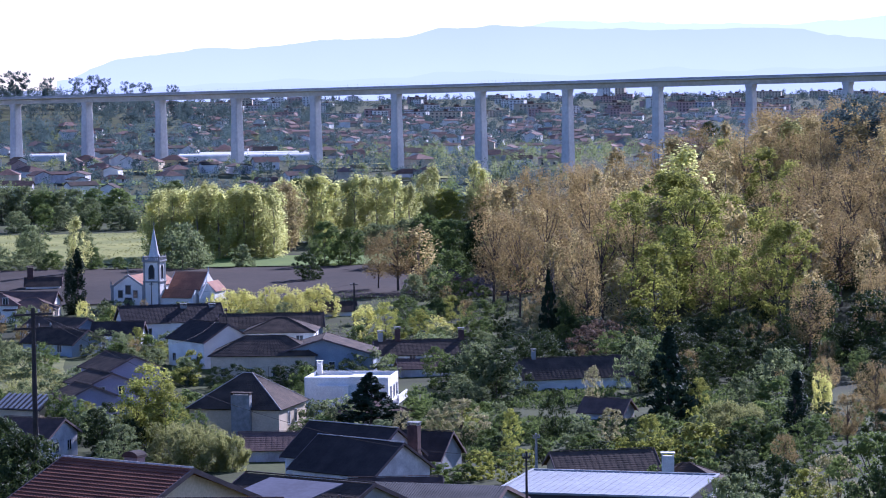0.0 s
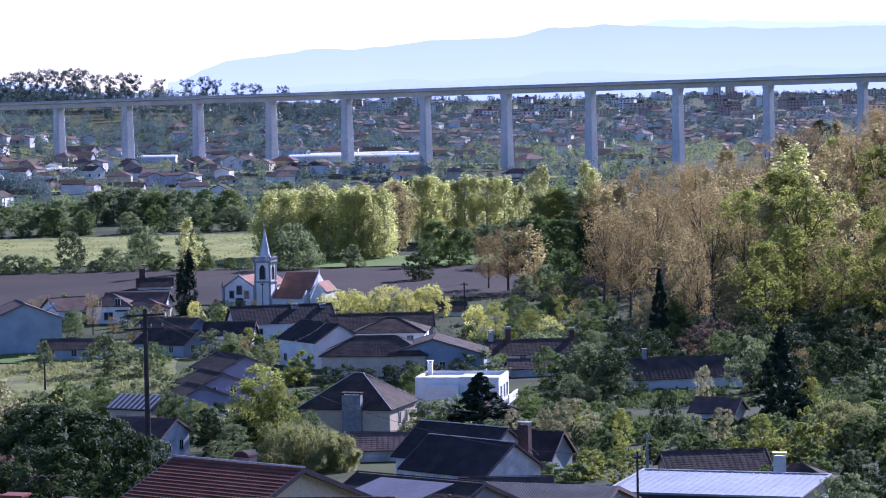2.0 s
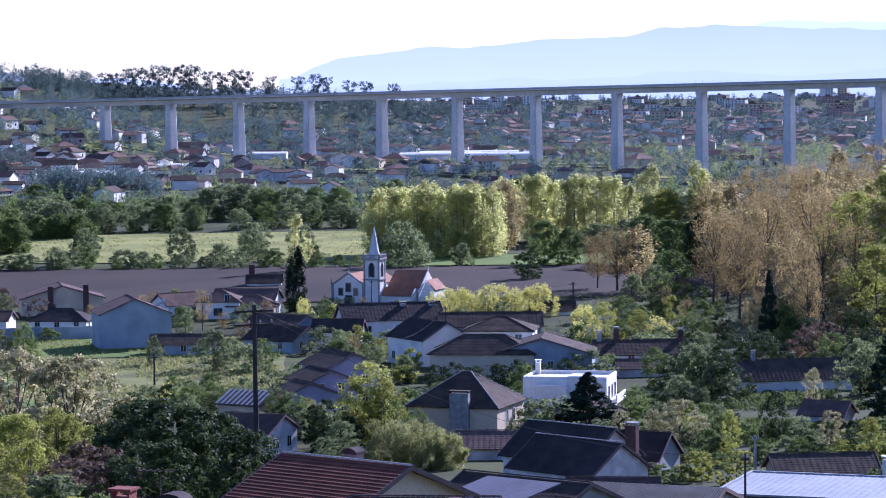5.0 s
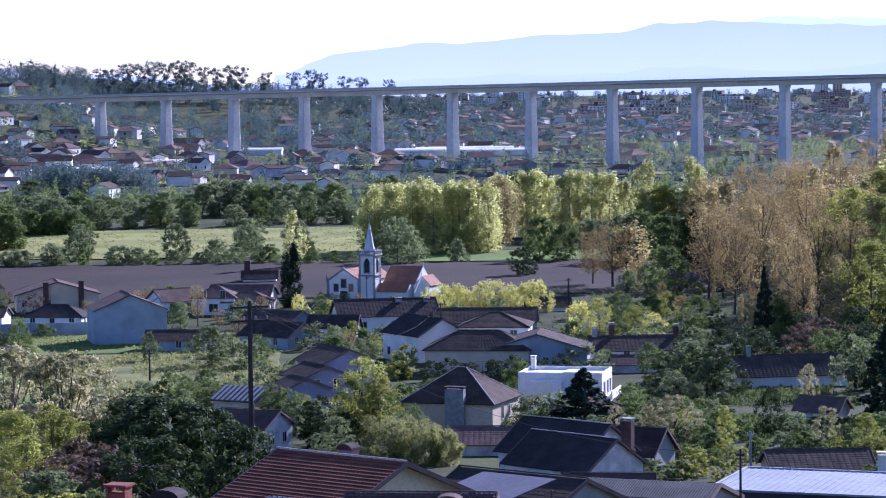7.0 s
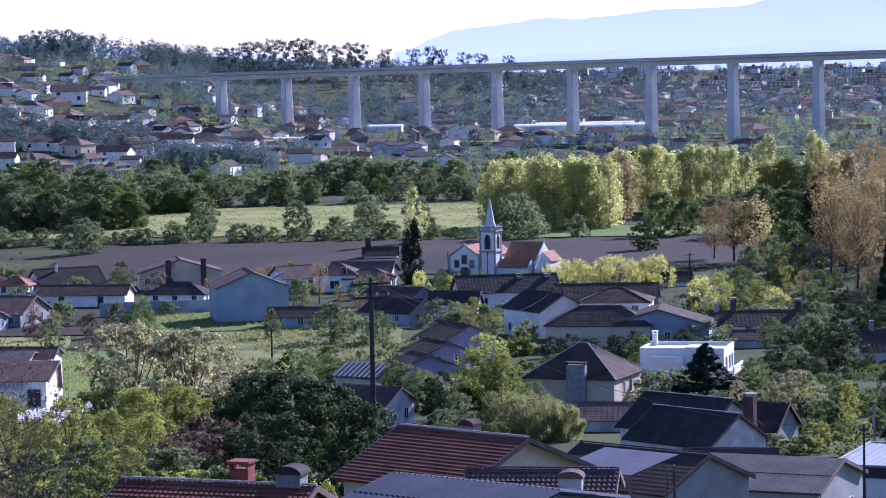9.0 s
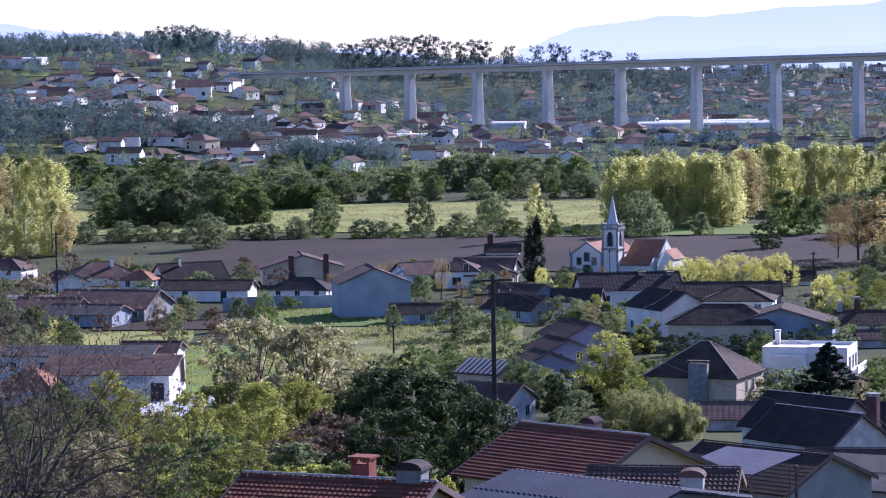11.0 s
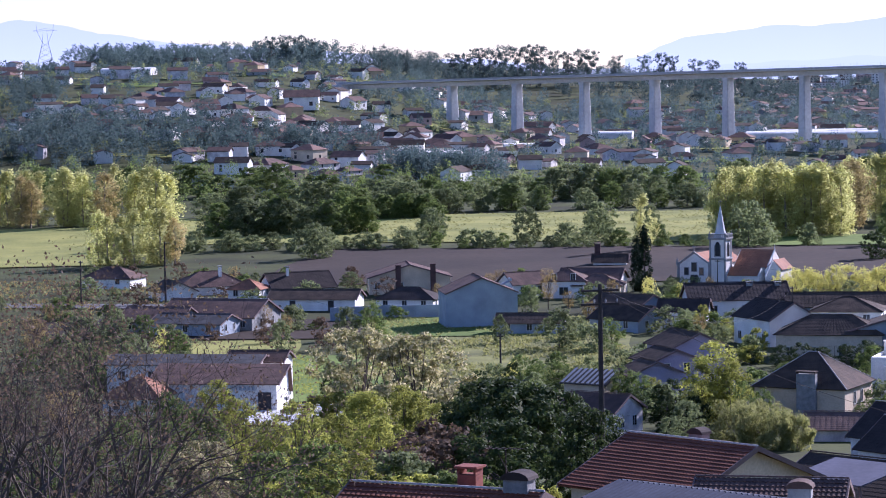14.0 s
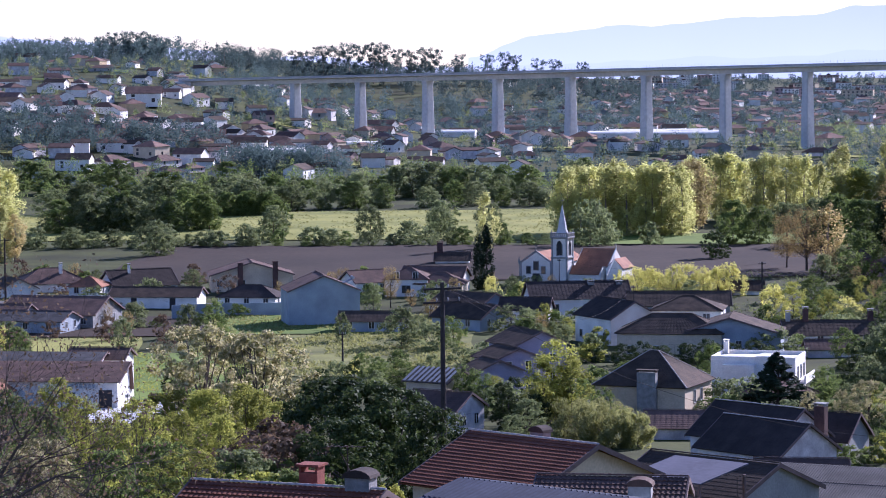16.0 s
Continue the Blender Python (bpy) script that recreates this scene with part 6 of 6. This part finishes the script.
plant("green", -63.0, 503.1, 7.1, 1.0)
plant("olive", -67.8, 504.1, 6.1, 1.0)
plant("olive", -75.4, 476.7, 5.8, 0.9)
plant("red", -69.2, 481.5, 5.9, 0.8)
plant("red", -120.8, 571.7, 5.2, 1.0)
plant("yellow", -96.4, 478.6, 4.4, 0.7)
plant("greybush", -113.2, 517.4, 4.8, 1.0)
plant("greybush", -111.8, 485.3, 5.9, 1.3)
plant("bud", -115.8, 464.4, 7.6, 1.2)
plant("green", -98.1, 626.7, 4.4, 1.0)
plant("bush", -105.5, 506.1, 4.7, 1.0)
plant("blossom", -42.6, 330.0, 15.7, 1.1)
plant("blossom", -36.1, 325.0, 14.9, 1.15)
plant("blossom", -41.1, 345.0, 12.9, 1.0)
for x, y, h in ((-44.5, 318, 8.5), (-40.0, 314, 8.0), (-35.5, 316, 8.5), (-47.5, 326, 7.5), (-32.5, 312, 7.5)):
    plant("bright", x, y, h, 1.2)
plant("dark", -19.5, 235.0, 12.9, 1.15)
plant("dark", -15.9, 225.0, 12.2, 1.1)
plant("dark", -13.8, 228.0, 11.8, 1.0)
plant("dark", -15.8, 205.0, 9.2, 1.2)
plant("dark", -22.8, 245.0, 10.9, 1.0)
plant("bright", -29.5, 260.0, 11.5, 1.0)
plant("bright", -33.1, 255.0, 11.1, 1.0)
plant("bright", -32.9, 235.0, 9.9, 0.9)
plant("bright", -34.6, 230.0, 9.4, 1.0)
plant("brightbush", -28.3, 225.0, 8.6, 1.3)
plant("bright", -42.8, 235.0, 12.8, 0.75)
plant("bright", -39.3, 225.0, 11.4, 0.8)
plant("green", -41.7, 220.0, 10.4, 0.9)
plant("bright", -35.0, 215.0, 9.4, 0.9)
plant("green", -41.0, 205.0, 9.3, 0.9)
plant("blossom", -33.8, 180.0, 7.5, 1.0)
plant("blossom", -34.3, 175.0, 6.7, 0.9)
plant("green", -27.8, 190.0, 7.5, 1.1)
plant("green", -29.7, 180.0, 6.7, 1.1)
plant("brightbush", -24.8, 185.0, 6.7, 1.4)
plant("red", -22.5, 205.0, 8.0, 1.2)
plant("red", -21.8, 215.0, 9.3, 1.0)
plant("greybush", -22.4, 190.0, 6.7, 1.2)
plant("green", -41.1, 190.0, 9.1, 1.0)
plant("green", -41.2, 180.0, 7.9, 1.1)
plant("bare", -52.3, 215.0, 13.5, 1.3)
plant("bare", -53.2, 210.0, 15.5, 1.4)
plant("bare", -47.7, 205.0, 11.0, 1.2)
plant("bare", -49.8, 190.0, 11.5, 1.3)
plant("bright", -31.5, 205.0, 10.5, 1.05)
plant("bright", -26.5, 212.0, 9.5, 1.0)
plant("green", -40.0, 160.0, 7.5, 1.2)
plant("greybush", -34.0, 160.0, 6.2, 1.3)
plant("bush", -11.4, 130.0, 6.0, 0.8)
plant("brightbush", -7.7, 124.0, 5.7, 0.6)
plant("blossom", 46.4, 190.0, 6.9, 0.8)
plant("green", 46.6, 180.0, 8.3, 1.0)
plant("brightbush", 42.0, 180.0, 5.8, 1.2)
plant("dark", 50.2, 225.0, 7.1, 1.0)
plant("dark", 49.0, 235.0, 6.4, 0.8)
plant("dark", 41.7, 160.0, 5.9, 0.8)
plant("greybush", 42.3, 205.0, 5.6, 1.0)
plant("dark", -8.8, 175.0, 9.3, 0.8)
plant("green", -13.7, 385.0, 6.1, 0.9)
plant("dark", -8.4, 372.0, 4.9, 1.0)
plant("dark", -11.8, 360.0, 5.5, 0.9)
plant("dark", -3.1, 368.0, 4.6, 0.9)
plant("bush", 0.2, 372.0, 2.8, 1.2)
plant("green", 2.2, 392.0, 3.9, 0.8)
plant("greybush", 17.4, 372.0, 1.7, 1.0)
# eucalyptus standing along the ridges
plant("euc", -283.4, 1720.0, 16.6, 0.83)
plant("euc", -275.3, 1725.0, 19.3, 1.08)
plant("euc", -265.0, 1715.0, 19.7, 0.97)
plant("euc", -257.0, 1720.0, 19.6, 0.86)
plant("euc", -251.5, 1730.0, 18.3, 1.12)
plant("euc", -243.8, 1720.0, 16.6, 1.01)
plant("euc", -306.2, 1740.0, 16.4, 0.90)
plant("euc", -322.4, 1750.0, 15.0, 1.16)
plant("euc", -331.2, 1740.0, 13.6, 1.05)
plant("euc", -360.8, 1745.0, 14.4, 0.93)
plant("euc", -383.5, 1750.0, 15.4, 0.83)
plant("euc", -394.4, 1750.0, 13.8, 1.08)
plant("euc", -234.6, 1760.0, 11.6, 0.97)
plant("euc", -224.0, 1760.0, 11.7, 0.86)
plant("euc", -210.2, 1750.0, 15.5, 1.12)
plant("euc", -201.5, 1750.0, 13.6, 1.01)
plant("euc", -194.4, 1750.0, 14.1, 0.90)
plant("euc", -162.0, 1900.0, 27.0, 1.16)
plant("euc", -153.6, 1900.0, 25.3, 1.05)
plant("euc", -144.8, 1900.0, 27.7, 0.93)
plant("euc", -136.5, 1900.0, 26.9, 0.83)
plant("euc", -128.0, 1905.0, 28.0, 1.08)
plant("euc", -121.3, 1900.0, 26.8, 0.97)
plant("euc", -111.8, 1900.0, 24.1, 0.86)
plant("euc", -102.3, 1900.0, 23.6, 1.12)
plant("euc", -92.8, 1900.0, 25.8, 1.01)
plant("euc", -86.4, 1900.0, 25.3, 0.90)
plant("euc", -72.0, 1950.0, 20.4, 1.16)
plant("euc", -52.6, 1950.0, 22.3, 1.05)
plant("euc", -41.0, 1950.0, 24.5, 0.93)
plant("euc", -33.3, 1950.0, 23.8, 0.83)
plant("euc", -18.3, 2000.0, 22.9, 1.08)
plant("euc", -6.4, 2000.0, 23.0, 0.97)
plant("euc", 13.3, 2000.0, 24.2, 0.86)
plant("euc", -178.5, 1880.0, 20.9, 1.12)
plant("euc", -169.0, 1880.0, 24.3, 1.01)
# leafless trees close to the eye
plant("bare", -23.4, 88.0, 15.1, 1.0)
plant("bare", -24.4, 97.0, 14.6, 1.0)
plant("bare", -19.2, 70.0, 10.8, 1.0)
plant("bare", -26.5, 112.0, 12.4, 0.9)
plant("bare", -27.3, 104.0, 13.6, 1.1)
plant("bare", -26.4, 120.0, 9.7, 0.9)
plant("bare", -32.0, 130.0, 15.2, 1.1)
plant("bare", -36.3, 140.0, 14.0, 1.1)
plant("bare", -34.3, 150.0, 11.9, 1.0)
plant("bare", -32.2, 120.0, 18.9, 1.0)
plant("bare", -27.6, 112.0, 19.5, 1.0)
plant("bare", -29.2, 118.0, 20.0, 1.0)
# gardens and thickets wherever no house stands
homes = [(o.location.x, o.location.y, 9.0) for o in scene.objects if o.parent is None and o.get("category") in ("house", "church", "hall")]
homes += [(-57, 376, 13), (-52, 362, 10), (-36, 470, 24), (-40, 515, 22), (-62, 430, 16), (-80, 480, 14), (-45, 440, 16), (62, 424, 11), (59, 408, 10), (57, 394, 9), (83, 408, 8), (78, 386, 8)]
gr = random.Random(23)


def thicket(n, x0, x1, y0, y1, kinds, h0, h1, gap=3.5, fan=True):
    """Fills a stretch of land with shrubs; x0, x1 are slopes from the eye where fan is set."""
    tries = 0
    while n and tries < 6000:
        tries += 1
        y = gr.uniform(y0, y1)
        x = gr.uniform(x0, x1) * (y if fan else 1)
        if any((x - a) ** 2 + (y - b) ** 2 < (r if r > 5 else gap) ** 2 for a, b, r in homes):
            continue
        homes.append((x, y, gap))
        plant(gr.choice(kinds), x, y, gr.uniform(h0, h1), gr.uniform(0.9, 1.4))
        n -= 1


thicket(75, 0.09, 0.20, 300, 400, ["bush", "greybush", "dark", "brightbush", "dark", "bush"], 1.6, 3.0, 2.6)
thicket(34, 0.20, 0.27, 300, 460, ["bush", "greybush", "green", "dark", "dark", "dark", "bud"], 2.5, 5.5)
thicket(14, 0.09, 0.13, 372, 408, ["dark", "greybush", "bush"], 1.5, 2.6, 2.2)
thicket(26, 0.18, 0.27, 390, 460, ["dark", "dark", "bush", "dark", "bud"], 3, 6)
thicket(16, 0.10, 0.18, 418, 460, ["dark", "green", "dark"], 4, 8)
thicket(26, 0.15, 0.28, 410, 480, ["dark", "dark", "bud"], 4, 7.5, 5)
thicket(30, 0.09, 0.15, 500, 650, ["bush", "green", "bud", "olive", "tan"], 3, 8)
thicket(75, -0.02, 0.12, 330, 620, ["bush", "greybush", "green", "olive", "brightbush", "olive"], 2.5, 5)
thicket(46, -0.16, -0.02, 335, 440, ["bush", "greybush", "green", "olive", "dark"], 2.5, 5)
thicket(44, -0.10, 0.0, 440, 620, ["bush", "greybush", "olive", "bud"], 2.5, 5)
thicket(70, -0.29, -0.10, 470, 640, ["bush", "greybush", "olive", "bud", "red"], 2, 5)
thicket(40, -0.29, -0.19, 330, 480, ["bud", "greybush", "bush", "olive"], 3.5, 8)
thicket(46, -0.28, -0.08, 170, 300, ["green", "bright", "brightbush", "bush", "greybush"], 3.5, 6.5, 4)


def turf(name, x0, x1, y0, y1, slant, n, size, material, label):
    """Loose tufts of grass over a field."""
    rng = np.random.default_rng(n)
    C = []
    for _ in range(n):
        u, v = rng.random(), rng.random()
        x, y = x0 + (x1 - x0) * u + slant * v, y0 + (y1 - y0) * v
        if noise.noise((x * 0.09, y * 0.05, 2.0)) < -0.12:
            continue
        C.append((x, y, ground_z(x, y) + 0.3))
    V, F = leaves(C, [0.5] * len(C), 4, size, rng, 0.35, -1.2, 0.3)
    tagged(new(name, np_mesh(name, V, F, M[material])), label, "grass", kind="stuff")


turf("weed_tufts", -62, -14, 432, 545, -6, 5200, 0.34, "lf_cane", "pale tufts of rough weeds on the meadow")
turf("grass_tufts", -72, -38, 395, 470, -14, 2200, 0.2, "lf_bright", "short bright grass tufts of the lawn")
turf("grass_tufts", -190, 12, 760, 900, 0, 4000, 0.36, "lf_cane", "pale grass tufts on the river meadow")
turf("dry_scrub", -175, -92, 470, 640, -10, 3600, 0.34, "lf_bud", "dry brown scrub on the fallow plots")
turf("dry_scrub", -175, -92, 470, 640, -10, 2400, 0.3, "lf_olive", "low grey-green weeds on the fallow plots")
turf("weed_tufts", 20, 75, 470, 640, 8, 2600, 0.32, "lf_olive", "rough grass tufts below the wooded rise")
turf("weed_tufts", 32, 82, 335, 425, 8, 5200, 0.34, "lf_green", "dense rough weeds between the garden shrubs")
turf("dry_scrub", 32, 82, 335, 425, 8, 3200, 0.36, "lf_dark", "low dark scrub between the garden shrubs")
